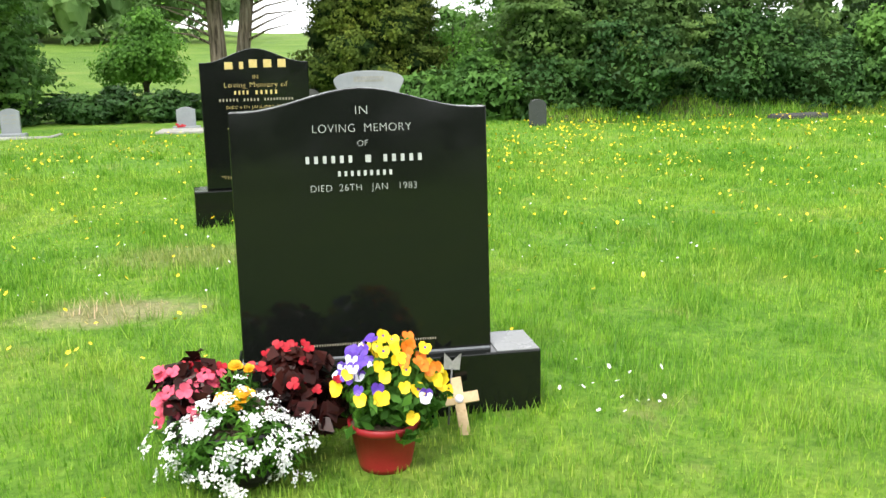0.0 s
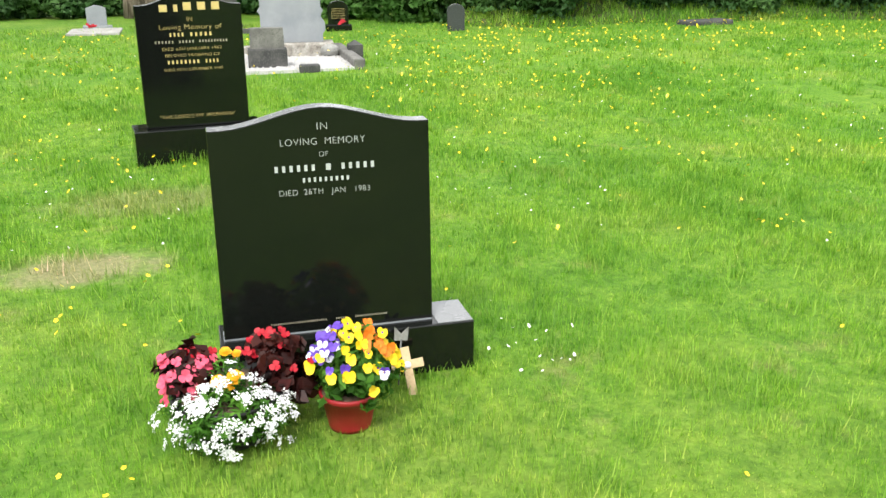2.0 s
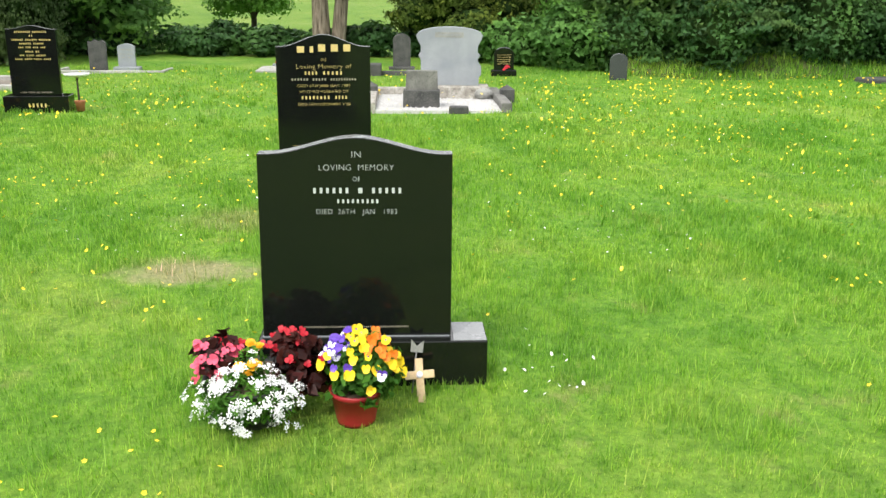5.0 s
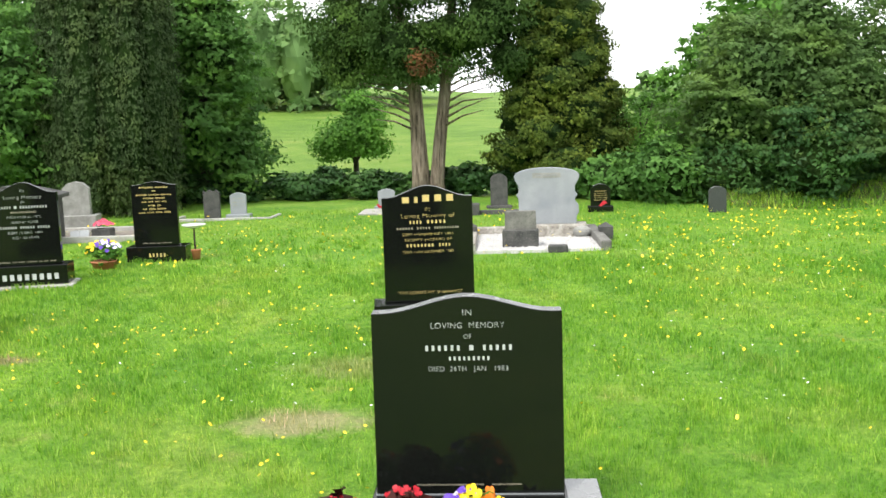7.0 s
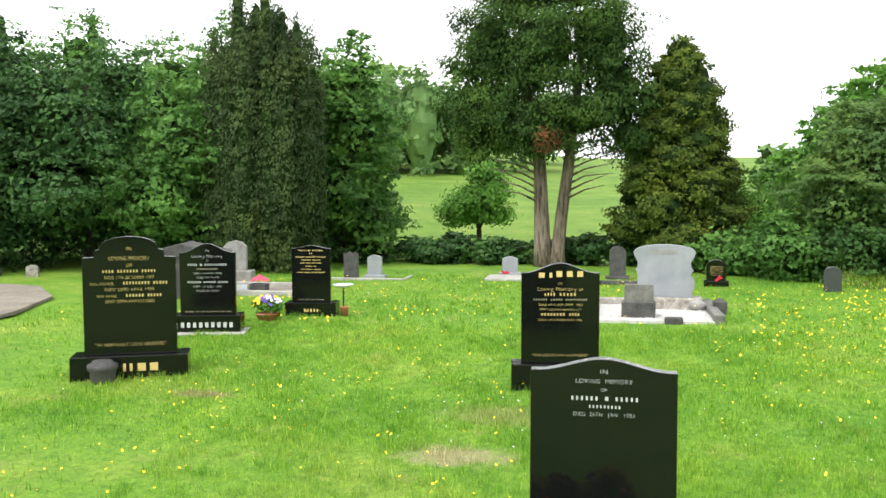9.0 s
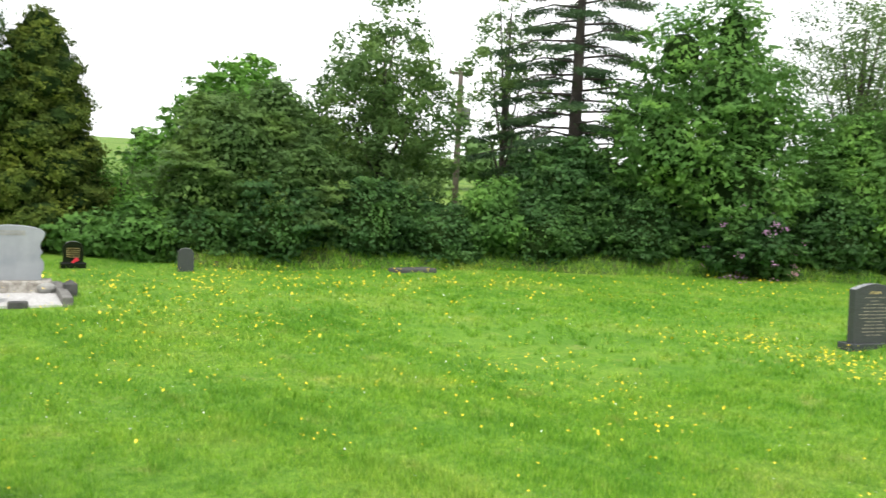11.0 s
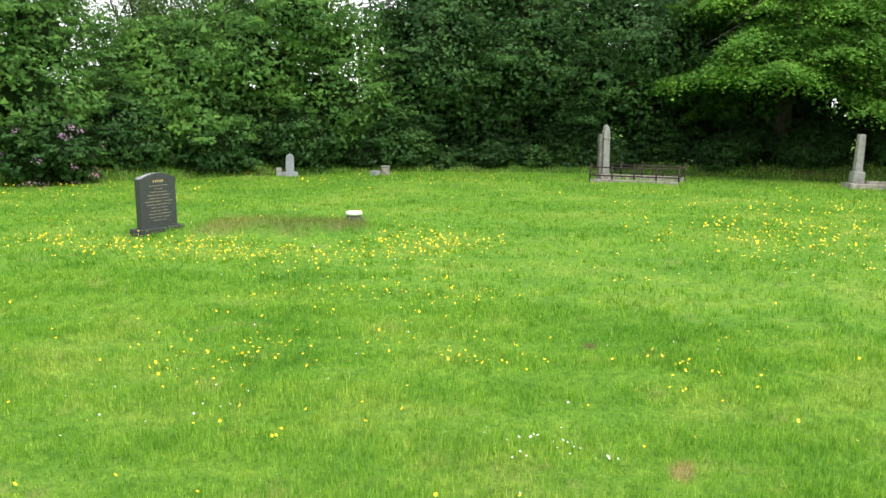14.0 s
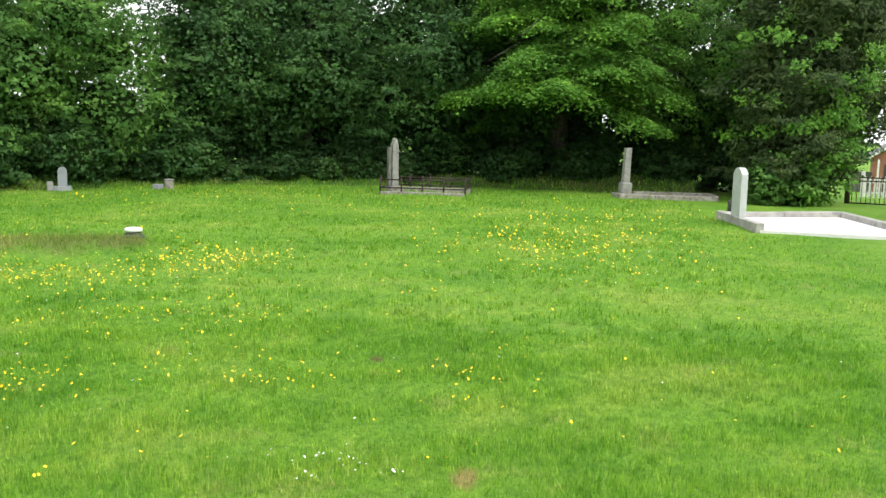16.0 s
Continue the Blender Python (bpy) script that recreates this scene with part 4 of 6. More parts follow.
def lumpy(w, h, z0, n=7, depth=None, seed=0):
    """A rough crown outline: n blobs filling a width, height and depth above z0."""
    r = random.Random(seed)
    depth = depth or w
    out = []
    for i in range(n):
        u = (i + 0.5) / n
        z = z0 + (h - z0) * (0.12 + 0.76 * u)
        k = (0.55 + 0.6 * math.sin(math.pi * min(1, 0.25 + u * 0.75)))
        a = i * 2.4 + r.uniform(-0.4, 0.4)
        rad = w * 0.5 * k
        out.append((0.5 * rad * math.cos(a), 0.5 * depth / w * rad * math.sin(a), z, rad * r.uniform(0.6, 0.75), depth / w * rad * r.uniform(0.6, 0.75), (h - z0) * r.uniform(0.2, 0.28)))
    return out


# --- back row: fastigiate yew with upright plumes
yew = thing("yew_tree", pose(-7.7, 14.9, 0), "large dark columnar Irish yew with upright plumes", "tree")
yb = []
for i in range(30):
    ring = 16 if i < 16 else 14
    a, rr = 2 * math.pi * i / ring + 0.07 * math.sin(i * 3.1), (1.05 if i < 16 else 0.55) + 0.08 * math.sin(i * 2.3)
    hh = 5.7 - 0.5 * rr + 0.25 * math.sin(i * 1.7)
    yb.append((rr * math.cos(a), rr * math.sin(a), hh * 0.5, 0.31, 0.31, hh * 0.52))
for i in range(11):
    a, rr = i * 2.39996, 0.85 * math.sqrt((i + 0.5) / 11)
    yb.append((rr * math.cos(a), rr * math.sin(a), 5.45 + 0.25 * math.sin(i * 2.1), 0.15, 0.15, 0.62))
yb.append((0, 0, 2.3, 1.22, 1.22, 2.7))
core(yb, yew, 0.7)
p, d = crown_points([(b[0] - 7.7, b[1] + 14.9, *b[2:]) for b in yb], 100000, 8, 0.06, (0.8, 1.04), 0.05)
sprays("crown", p - np.array([-7.7, 14.9, 0]), d * (1, 1, 0.2), 0.12, 0.04, leaf_yew, yew, 0.35, (0, 0, 1))
part("trunk", tube([(0, 0, -0.1), (0.05, 0, 1.5), (0, 0, 3.5)], [0.3, 0.25, 0.12], 10), mat_bark, yew)

# --- back row: twin-stemmed cedar
BX, BY = -1.3, 16.6
ced = thing("cedar_tree", pose(BX, BY, 0), "tall twin-stemmed conifer with bare grey trunks and a brown dead spray", "tree")
stem_l = [(-0.16, 0, -0.1), (-0.2, 0, 0.5), (-0.23, 0, 1.4), (-0.27, 0, 2.4), (-0.6, 0.1, 4.2), (-0.8, 0.1, 6.2)]
stem_r = [(0.14, 0, -0.1), (0.16, 0, 0.4), (0.24, 0, 1.2), (0.4, 0, 2.4), (0.6, 0, 4.2), (0.8, 0, 6.4)]
part("trunk", tube(stem_l, [0.28, 0.2, 0.17, 0.15, 0.11, 0.04], 14), mat_bark, ced)
part("trunk", tube(stem_r, [0.24, 0.16, 0.145, 0.13, 0.1, 0.04], 14), mat_bark, ced)
cb = [(-1.5, 0, 3.6, 1.15, 1.1, 0.95), (-0.5, -0.7, 3.2, 0.85, 0.8, 0.7), (0.7, -0.4, 3.4, 0.9, 0.9, 0.7), (1.6, 0.1, 3.9, 0.9, 1.0, 1.1), (-1.6, 0.2, 5.0, 1.0, 1.1, 1.1), (-0.2, -0.5, 4.9, 1.2, 1.1, 1.1), (1.2, 0, 5.2, 1.1, 1.1, 1.0), (-0.9, 0.2, 6.4, 1.1, 1.1, 1.0), (0.7, 0.1, 6.6, 1.2, 1.1, 1.1), (0, 0, 7.6, 0.9, 0.9, 0.8), (1.9, 0, 2.9, 0.55, 0.7, 0.6), (-1.9, 0, 2.9, 0.6, 0.7, 0.6)]
cb = [(0.92 * x, y, z + 0.15, 0.92 * rx, ry, rz) for x, y, z, rx, ry, rz in cb]
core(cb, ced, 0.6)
p, d = crown_points([(b[0] + BX, b[1] + BY, *b[2:]) for b in cb], 80000, 40, 0.14, (0.7, 1.1), 0.24)
sprays("crown", p - np.array([BX, BY, 0]), d + (0, 0, 0.3), 0.14, 0.05, leaf_thuja, ced, 0.6, (0, 0, 1))
p, d = crown_points([(-0.05, -1.1, 2.95, 0.32, 0.25, 0.28)], 700, 10, 0.25)
tagged(sprays("dead_spray", p, d, 0.16, 0.03, leaf_brown, ced, 0.5), kind="stuff")
for i in range(16):
    a, z = -0.9 + 0.13 * i, 1.5 + 0.08 * i
    s = 1 if i % 2 else -1
    x0 = 0.28 if s > 0 else -0.22
    part("bare_branch", tube([(x0, -0.05, z), (x0 + s * 0.5, -0.2 + 0.03 * i, z + 0.25), (x0 + s * (0.9 + 0.05 * i), -0.3, z + 0.3 + 0.05 * (i % 5))], [0.035, 0.02, 0.006], 5), mat_bark, ced)

# --- back row: golden cypress cone
con = thing("cypress_tree", pose(1.65, 17.2, 0), "broad conical cypress with dark green and golden sprays", "tree")
nb = []
for i in range(34):
    u = i / 33
    a, r = i * 2.39996, 1.3 * (1 - u) ** 0.5
    nb.append((r * math.cos(a) * 0.8, r * math.sin(a) * 0.8, 0.45 + 4.55 * u, 0.7 - 0.34 * u, 0.7 - 0.34 * u, 0.42 - 0.08 * u))
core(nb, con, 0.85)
p, d = crown_points([(b[0] + 1.65, b[1] + 17.2, *b[2:]) for b in nb], 76000, 40, 0.16, (0.85, 1.12), 0.12)
sprays("crown", p - np.array([1.65, 17.2, 0]), d * (1, 1, 0.5), 0.14, 0.06, leaf_gold, con, 0.5)
part("trunk", tube([(0, 0, -0.1), (0, 0, 3)], [0.2, 0.1], 10), mat_bark, con)

# --- young tree and hedge beyond the boundary
tree("young_tree", (-3.9, 22.8), [(0, 0, 1.5, 0.9, 0.8, 0.6), (-0.6, 0, 1.2, 0.65, 0.6, 0.5), (0.35, 0.1, 1.9, 0.6, 0.6, 0.55), (0.1, 0, 2.3, 0.4, 0.4, 0.4), (0.5, 0, 1.1, 0.5, 0.5, 0.4)], leaf_beech, 9500, "young bright green tree at the field edge", leaf=(0.16, 0.1), trunk=0.08, dense=False, spread=0.3)


def hedge(name, points, height, depth, leaves, n, label, leaf=(0.115, 0.085), wob=0.25):
    """A hedge along a line of (x, y) points."""
    p0 = np.array(points, float)
    seg = np.linalg.norm(np.diff(p0, axis=0), axis=1)
    total, bl = seg.sum(), []
    step = depth * 0.75
    for k in range(max(2, int(total / step))):
        s = k * step
        i = int(np.searchsorted(np.cumsum(seg), s))
        i = min(i, len(seg) - 1)
        u = (s - (np.cumsum(seg)[i - 1] if i else 0)) / seg[i]
        q = p0[i] * (1 - u) + p0[i + 1] * u
        hh = height * (1 + wob * math.sin(k * 1.9 + len(name)) * math.cos(k * 0.7))
        bl.append((q[0] + 0.22 * depth * math.sin(k * 2.3), q[1] + 0.22 * depth * math.cos(k * 3.1), hh * 0.48, depth * 0.6, depth * 0.6, hh * 0.55))
    t = thing(name, pose(0, 0, 0), label, "hedge")
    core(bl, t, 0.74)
    p, d = crown_points(boughs(bl, 11), int(n * 0.8), 26, 0.32, (0.5, 1.1), 0.14, 0.3)
    sprays("foliage", p, d, leaf[0] * 1.1, leaf[1] * 1.1, leaves, t, 0.42)
    p, d = crown_points(bl, int(n * 0.5), 5, 0.14, (0.78, 0.98), 0.1)
    sprays("inner_foliage", p, d, leaf[0] * 1.4, leaf[1] * 1.5, leaves, t)
    return t


hedge("field_hedge", [(-9, 17.6), (-3, 17.6), (1, 17.4), (3.2, 16.6)], 0.6, 0.9, leaf_dark, 24000, "low clipped dark hedge along the field")
hedge("field_hedge", [(2.6, 15.2), (3.8, 14.4), (5.4, 14.2)], 1.2, 1.3, leaf_oak, 7000, "leafy hedge end beside the bushes")

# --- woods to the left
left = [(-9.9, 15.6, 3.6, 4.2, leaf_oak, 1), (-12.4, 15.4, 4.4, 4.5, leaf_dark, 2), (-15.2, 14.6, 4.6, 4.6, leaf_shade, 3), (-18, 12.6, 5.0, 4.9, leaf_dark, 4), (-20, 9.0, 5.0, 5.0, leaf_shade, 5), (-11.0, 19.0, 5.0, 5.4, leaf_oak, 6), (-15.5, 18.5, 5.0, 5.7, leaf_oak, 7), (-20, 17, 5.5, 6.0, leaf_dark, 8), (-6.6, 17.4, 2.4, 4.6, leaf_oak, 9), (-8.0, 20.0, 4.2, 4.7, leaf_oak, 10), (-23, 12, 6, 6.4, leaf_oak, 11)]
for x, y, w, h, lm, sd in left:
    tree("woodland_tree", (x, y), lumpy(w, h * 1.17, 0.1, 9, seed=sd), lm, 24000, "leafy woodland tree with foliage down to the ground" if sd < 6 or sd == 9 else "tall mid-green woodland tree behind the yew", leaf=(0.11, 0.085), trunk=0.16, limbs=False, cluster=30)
for i, (x, y, h) in enumerate(((-19.5, 22, 6.9), (-24, 20, 7.0), (-17.5, 24, 7.2))):
    t = thing("spruce_tree", pose(x, y, float(ground_z(x, y))), "dark spiky spruce standing over the wood", "tree")
    sb = [(0.0, 0.0, 0.5 + h * u, 1.6 * (1 - u) + 0.12, 1.6 * (1 - u) + 0.12, h * 0.06) for u in np.linspace(0.25, 0.98, 12)]
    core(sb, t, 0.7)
    p, d = crown_points(sb, 4500, 14, 0.16)
    sprays("crown", p, d, 0.3, 0.06, leaf_fir, t)
    part("trunk", tube([(0, 0, -0.3), (0, 0, h)], [0.18, 0.02], 8), mat_bark, t)

# --- hill woods far behind
fb = []
r_ = random.Random(4)
for i in range(46):
    x = -62 + 58 * (i % 23) / 22 + r_.uniform(-1.5, 1.5)
    y = 58 + 16 * (i // 23) + r_.uniform(-4, 4) + (x + 60) * 0.25
    fb.append((x, y, float(ground_z(x, y)) + 3.3 + 1.0 * (i // 23), r_.uniform(2.0, 3.2), r_.uniform(2, 3), r_.uniform(2.6, 4.2)))
for i in range(14):
    x, y = -13 - 2.2 * i * 0.7 + r_.uniform(-1, 1), 34 + 1.8 * i + r_.uniform(-2, 2)
    fb.append((x, y, float(ground_z(x, y)) + 2.0, r_.uniform(1.6, 2.4), r_.uniform(1.6, 2.4), r_.uniform(2.2, 3.4)))
for i in range(12):
    x, y = -25 + 1.35 * i + r_.uniform(-0.6, 0.6), 60 + r_.uniform(-2, 3)
    fb.append((x, y, float(ground_z(x, y)) + 3.6, r_.uniform(1.6, 2.6), 2.2, r_.uniform(3.6, 4.8)))
wood = thing("hill_wood", pose(0, 0, 0), "distant mixed wood climbing the hillside", "wood", kind="stuff")
core(fb, wood, 0.66, material=leaf_far)
p, d = crown_points(fb, 44000, 24, 0.14)
sprays("foliage", p, d, 0.7, 0.5, leaf_far, wood)
for i in range(10):
    x, y = 9 + 3.4 * i, 46 + 1.2 * (i % 3)
    tree("field_tree", (x, y), lumpy(3.0, 2.6 + 0.5 * (i % 4), 0.1, 5, seed=30 + i), leaf_far, 2200, "distant hedgerow tree on the hillside", leaf=(0.35, 0.22), trunk=0.12, limbs=False)

# --- right-hand boundary, from the back corner round to the gate
tree("bush_willow", (3.5, 17.6), lumpy(2.0, 2.3, 0.1, 6, seed=50), leaf_beech, 5000, "light green feathery young willow", leaf=(0.16, 0.06), trunk=0.06, dense=False, spread=0.3)
tree("laurel_bush", (5.75, 14.7), lumpy(3.4, 3.75, 0.0, 11, depth=3.0, seed=51), leaf_grey, 66000, "large rounded grey-green shrub on the boundary", leaf=(0.085, 0.065), trunk=0.1, limbs=False)
tree("field_maple", (6.1, 17.2), lumpy(3.3, 4.65, 0.3, 9, seed=52), leaf_beech, 28000, "rounded broadleaf tree on the boundary", trunk=0.13, limbs=False)
tree("ash_tree", (9.35, 15.7), lumpy(3.0, 5.9, 0.9, 11, seed=53), leaf_grey, 19000, "airy tree with sky showing through its crown", leaf=(0.17, 0.09), trunk=0.12, dense=False, spread=0.3)
hedge("shrub_hedge", [(4.6, 13.8), (7.4, 14.0), (10.4, 13.8), (13.2, 13.1), (15.6, 12.2)], 1.75, 1.5, leaf_dark, 52000, "dense dark shrubs under the boundary trees", leaf=(0.085, 0.065))
tree("elder_bush", (11.2, 13.2), lumpy(1.4, 2.1, 0.1, 6, seed=54), leaf_oak, 5000, "bright young elder standing before the dark shrubs", leaf=(0.15, 0.09), trunk=0.05, limbs=False)
tree("birch_tree", (14.3, 18.0), lumpy(2.3, 7.9, 2.2, 10, seed=55), leaf_grey, 4200, "thin pale tree against the sky", leaf=(0.17, 0.1), trunk=0.1, dense=False, spread=0.34)

# fir with level, sparse branches
FX, FY = 14.9, 15.3
fir = thing("fir_tree", pose(FX, FY, 0), "tall dark fir with level sparse branches", "tree")
part("trunk", tube([(0, 0, -0.2), (0, 0, 4), (0, 0, 11)], [0.22, 0.17, 0.04], 12), mat_dark_bark, fir)
fp, fd = [], []
r_ = random.Random(9)
for i in range(78):
    z = 2.0 + 8.6 * i / 77
    a = i * 2.39996
    ln = (3.9 - 0.27 * z) * r_.uniform(0.7, 1.1)
    dx, dy = math.cos(a), math.sin(a)
    pts = [(0, 0, z), (dx * ln * 0.5, dy * ln * 0.5, z + 0.05), (dx * ln, dy * ln, z - 0.12 * ln)]
    part("branch", tube(pts, [0.04, 0.024, 0.008], 5), mat_dark_bark, fir)
    m = int(270 * ln)
    u = np.sqrt(rng.uniform(0.08, 1, m))
    off = rng.normal(0, 0.16 + 0.1 * u)
    x = dx * ln * u - dy * off
    y = dy * ln * u + dx * off
    zz = z - 0.12 * ln * u * u - np.abs(rng.normal(0, 0.07, m))
    fp.append(np.stack([x, y, zz], -1))
    fd.append(np.tile([dx, dy, 0.2], (m, 1)))
sprays("crown", np.concatenate(fp), np.concatenate(fd), 0.2, 0.04, leaf_fir, fir, 0.7)

right = [
    ("sycamore_tree", 13.7, 14.0, 3.0, 3.0, 0.1, leaf_dark, 60, True, "dense dark green tree on the boundary"),
    ("oak_tree", 16.6, 12.2, 4.2, 6.8, 0.1, leaf_oak, 61, True, "broad bright green tree on the boundary"),
    ("ash_tree", 22.4, 12.3, 4.2, 7.8, 1.0, leaf_grey, 62, False, "tall airy ash with sky showing through"),
    ("hawthorn_tree", 21.2, 10.6, 4.0, 4.3, 0.1, leaf_oak, 63, True, "rounded mid-green tree behind the lawn"),
    ("elm_tree", 23.8, 8.3, 4.8, 7.2, 0.1, leaf_oak, 64, True, "spreading mid-green tree behind the lawn"),
    ("elm_tree", 27.9, 5.1, 4.8, 7.6, 0.2, leaf_dark, 65, True, "tall dark green tree behind the lawn"),
    ("oak_tree", 29.4, 2.8, 5.4, 7.2, 0.4, leaf_dark, 66, True, "tall dark broadleaf tree with overhanging boughs"),
    ("oak_tree", 30.5, -1.4, 5.6, 7.8, 0.9, leaf_dark, 67, True, "tall shaded broadleaf tree with overhanging boughs"),
    ("oak_tree", 31.5, -6.0, 5.6, 8.2, 0.9, leaf_dark, 68, True, "tall shaded tree behind the beech"),
    ("oak_tree", 31.5, -10.5, 5.0, 8.4, 0.9, leaf_oak, 69, True, "tall green tree beside the gate"),
    ("oak_tree", 30.6, -12.6, 4.0, 5.0, 0.1, leaf_dark, 73, True, "dark leafy tree behind the cross shaft"),
    ("ash_tree", 26.5, 12.5, 5.0, 8.6, 1.5, leaf_grey, 70, False, "tall airy tree behind the boundary"),
    ("elm_tree", 33.5, 5.0, 6.0, 9.0, 1.0, leaf_dark, 71, True, "tall tree further behind the boundary"),
    ("elm_tree", 35.0, -3.5, 6.5, 10.0, 1.0, leaf_dark, 72, True, "tall tree further behind the boundary"),
]
for nm, x, y, w, h, z0, lm, sd, dn, lb in right:
    tree(nm, (x, y), lumpy(w, h, z0, 11, seed=sd), lm, 34000 if dn else 24000, lb, leaf=(0.115, 0.085) if x < 33 else (0.2, 0.15), trunk=0.2 if dn else 0.13, dense=dn, limbs=not dn, cluster=30, spread=0.13 if dn else 0.18)
hedge("shrub_hedge", [(15.6, 12.1), (18.6, 11.0), (21.2, 9.5), (24.6, 7.0), (27.2, 3.5)], 1.9, 1.7, leaf_dark, 44000, "dense dark shrubs along the lawn edge")
# leaf_shade carries the shade below the boughs in its colour.
hedge("shrub_hedge", [(28.6, 2.5), (29.2, -1), (29.6, -5), (29.4, -9), (29, -13)], 1.5, 1.6, leaf_shade, 30000, "shrubs under the boughs in a shade-darkened green")
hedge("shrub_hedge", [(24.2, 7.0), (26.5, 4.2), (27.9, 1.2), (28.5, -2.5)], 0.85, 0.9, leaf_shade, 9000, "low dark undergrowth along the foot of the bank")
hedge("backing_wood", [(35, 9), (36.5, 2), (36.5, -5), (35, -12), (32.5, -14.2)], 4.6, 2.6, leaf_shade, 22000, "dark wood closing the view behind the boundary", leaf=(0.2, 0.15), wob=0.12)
rh = tree("rhododendron_bush", (16.5, 10.25), lumpy(2.2, 1.6, 0.0, 6, depth=1.4, seed=80), leaf_dark, 6000, "dark rhododendron bush with mauve blossom", leaf=(0.13, 0.07), trunk=0, limbs=False)
p, d = crown_points([(-0.2, -0.2, 0.8, 1.1, 0.9, 0.85)], 420, 9, 0.06, (0.98, 1.12))
sprays("blossom", p, d, 0.075, 0.065, leaf_mauve, rh)

# beech with drooping tiers of boughs
be = thing("beech_tree", pose(26.8, -5.7, 0), "fresh green beech with drooping tiers of boughs", "tree")
part("trunk", tube([(3.4, 0.3, -0.1), (3.2, 0.2, 3), (2.6, 0, 8)], [0.3, 0.24, 0.08], 12), mat_dark_bark, be)
bp, bd = [], []
r_ = random.Random(21)
for i in range(120):
    z = 3.1 + 5.4 * i / 119 + r_.uniform(-0.5, 0.6)
    a = r_.uniform(1.3, 5.0)
    ln = (4.9 - 0.3 * (z - 2.6)) * r_.uniform(0.5, 1.0)
    dx, dy = math.cos(a), math.sin(a)
    pts = [(2.5, 0, z), (2.5 + dx * ln * 0.55, dy * ln * 0.55, z + 0.15), (2.5 + dx * ln, dy * ln, z - 0.16 * ln)]
    part("bough", tube(pts, [0.05, 0.022, 0.006], 5), mat_dark_bark, be)
    m = int(340 * ln)
    u = np.sqrt(rng.uniform(0.1, 1, m))
    off = rng.normal(0, 0.75 * (0.3 + u * (1.15 - u)), m)
    fp_z = z + (0.1 + 0.5 * math.sin(i * 1.7)) * u - 0.36 * ln * u * u * 0.62 - np.abs(off) * 0.35 - np.abs(rng.normal(0, 0.16, m))
    bp.append(np.stack([2.5 + dx * ln * u - dy * off, dy * ln * u + dx * off, fp_z], -1))
    bd.append(np.tile([0.35 * dx, 0.35 * dy, 1.0], (m, 1)))
sprays("crown", np.concatenate(bp), np.concatenate(bd), 0.13, 0.1, leaf_beech, be, 0.45)

# ivy-clad conifer by the gate
iv = tree("ivy_clad_conifer", (26.2, -12.0), [(0, 0.2, 1.2, 1.7, 1.75, 1.3), (0.2, 0.1, 3.0, 2.0, 2.1, 1.7), (0.2, -0.2, 5.2, 1.9, 2.0, 1.9), (0.4, -0.2, 7.2, 1.5, 1.6, 1.7), (0.8, -1.2, 4.8, 1.4, 1.3, 1.6), (1.6, -2.0, 5.6, 1.5, 1.4, 2.6), (1.3, -2.1, 2.9, 1.2, 1.1, 1.5)], leaf_yew, 42000, "broad dark conifer hung with ivy beside the gate", leaf=(0.2, 0.05), trunk=0.3, limbs=False)
p, d = crown_points([(0.0, 0.1, 3.3, 1.8, 1.8, 2.6), (-0.8, 0.5, 0.6, 0.9, 0.9, 0.7), (-0.9, -0.6, 0.8, 0.6, 0.6, 0.9)], 9000, 60, 0.14, (0.98, 1.08))
sprays("ivy", p, d, 0.15, 0.12, leaf_beech, iv)
hedge("low_shrub_hedge", [(24.6, -11.0), (25.2, -12.6)], 0.9, 0.9, leaf_oak, 3000, "low leafy shrubs at the conifer's foot")

# --- behind the camera, unseen: plain shrubs added to close the churchyard and darken reflections
for i in range(10):
    a = radians(182 + 15 * i)
    x, y = 26 * math.cos(a), -4 + 20 * math.sin(a)
    tree("unseen_shrub", (x, y), lumpy(7, 4.6, 0.0, 5, seed=90 + i), leaf_dark, 2500, "plain dark shrub added out of view to close the churchyard", leaf=(0.4, 0.26), trunk=0, limbs=False)

# ---------------------------------------------------------------- bank, drive, pole, gate, lodge
bank_line = [(4.2, 12.9), (6.2, 12.8), (8.5, 12.7), (10.6, 12.5), (13, 11.9), (15.3, 10.9), (18, 9.8), (20.8, 8.4), (24, 6.3), (26.4, 3.2), (27.6, -0.5), (27.9, -5), (27.4, -9.5)]
bv, bf = [], []
for i in range(len(bank_line) * 6 - 5):
    k, u = divmod(i, 6)
    a = np.array(bank_line[k])
    b = np.array(bank_line[min(k + 1, len(bank_line) - 1)])
    q = a + (b - a) * u / 6
    t_ = (b - a) if k + 1 < len(bank_line) else (a - np.array(bank_line[k - 1]))
    nrm = np.array([-t_[1], t_[0]]) / (np.linalg.norm(t_) + 1e-9)
    for j, (o, z) in enumerate(((-0.15, -0.02), (0.12, 0.06), (0.4, 0.17), (0.8, 0.3), (1.7, 0.4))):
        w = 0.1 * math.sin(i * 0.9 + j)
        bv.append((q[0] + nrm[0] * (o + w), q[1] + nrm[1] * (o + w), z * (1 + 0.25 * math.sin(i * 0.6 + j))))
for i in range(len(bv) // 5 - 1):
    for j in range(4):
        bf.append((5 * i + j, 5 * i + 5 + j, 5 * i + 6 + j, 5 * i + 1 + j))
mat_bank, n_, l_, b_ = base_mat("rough_bank", 0.95, 0, 0.1)
bn = noise_node(n_, l_, 0.8, 5, rough=0.7)
bf2 = noise_node(n_, l_, 18, 6, rough=0.7)
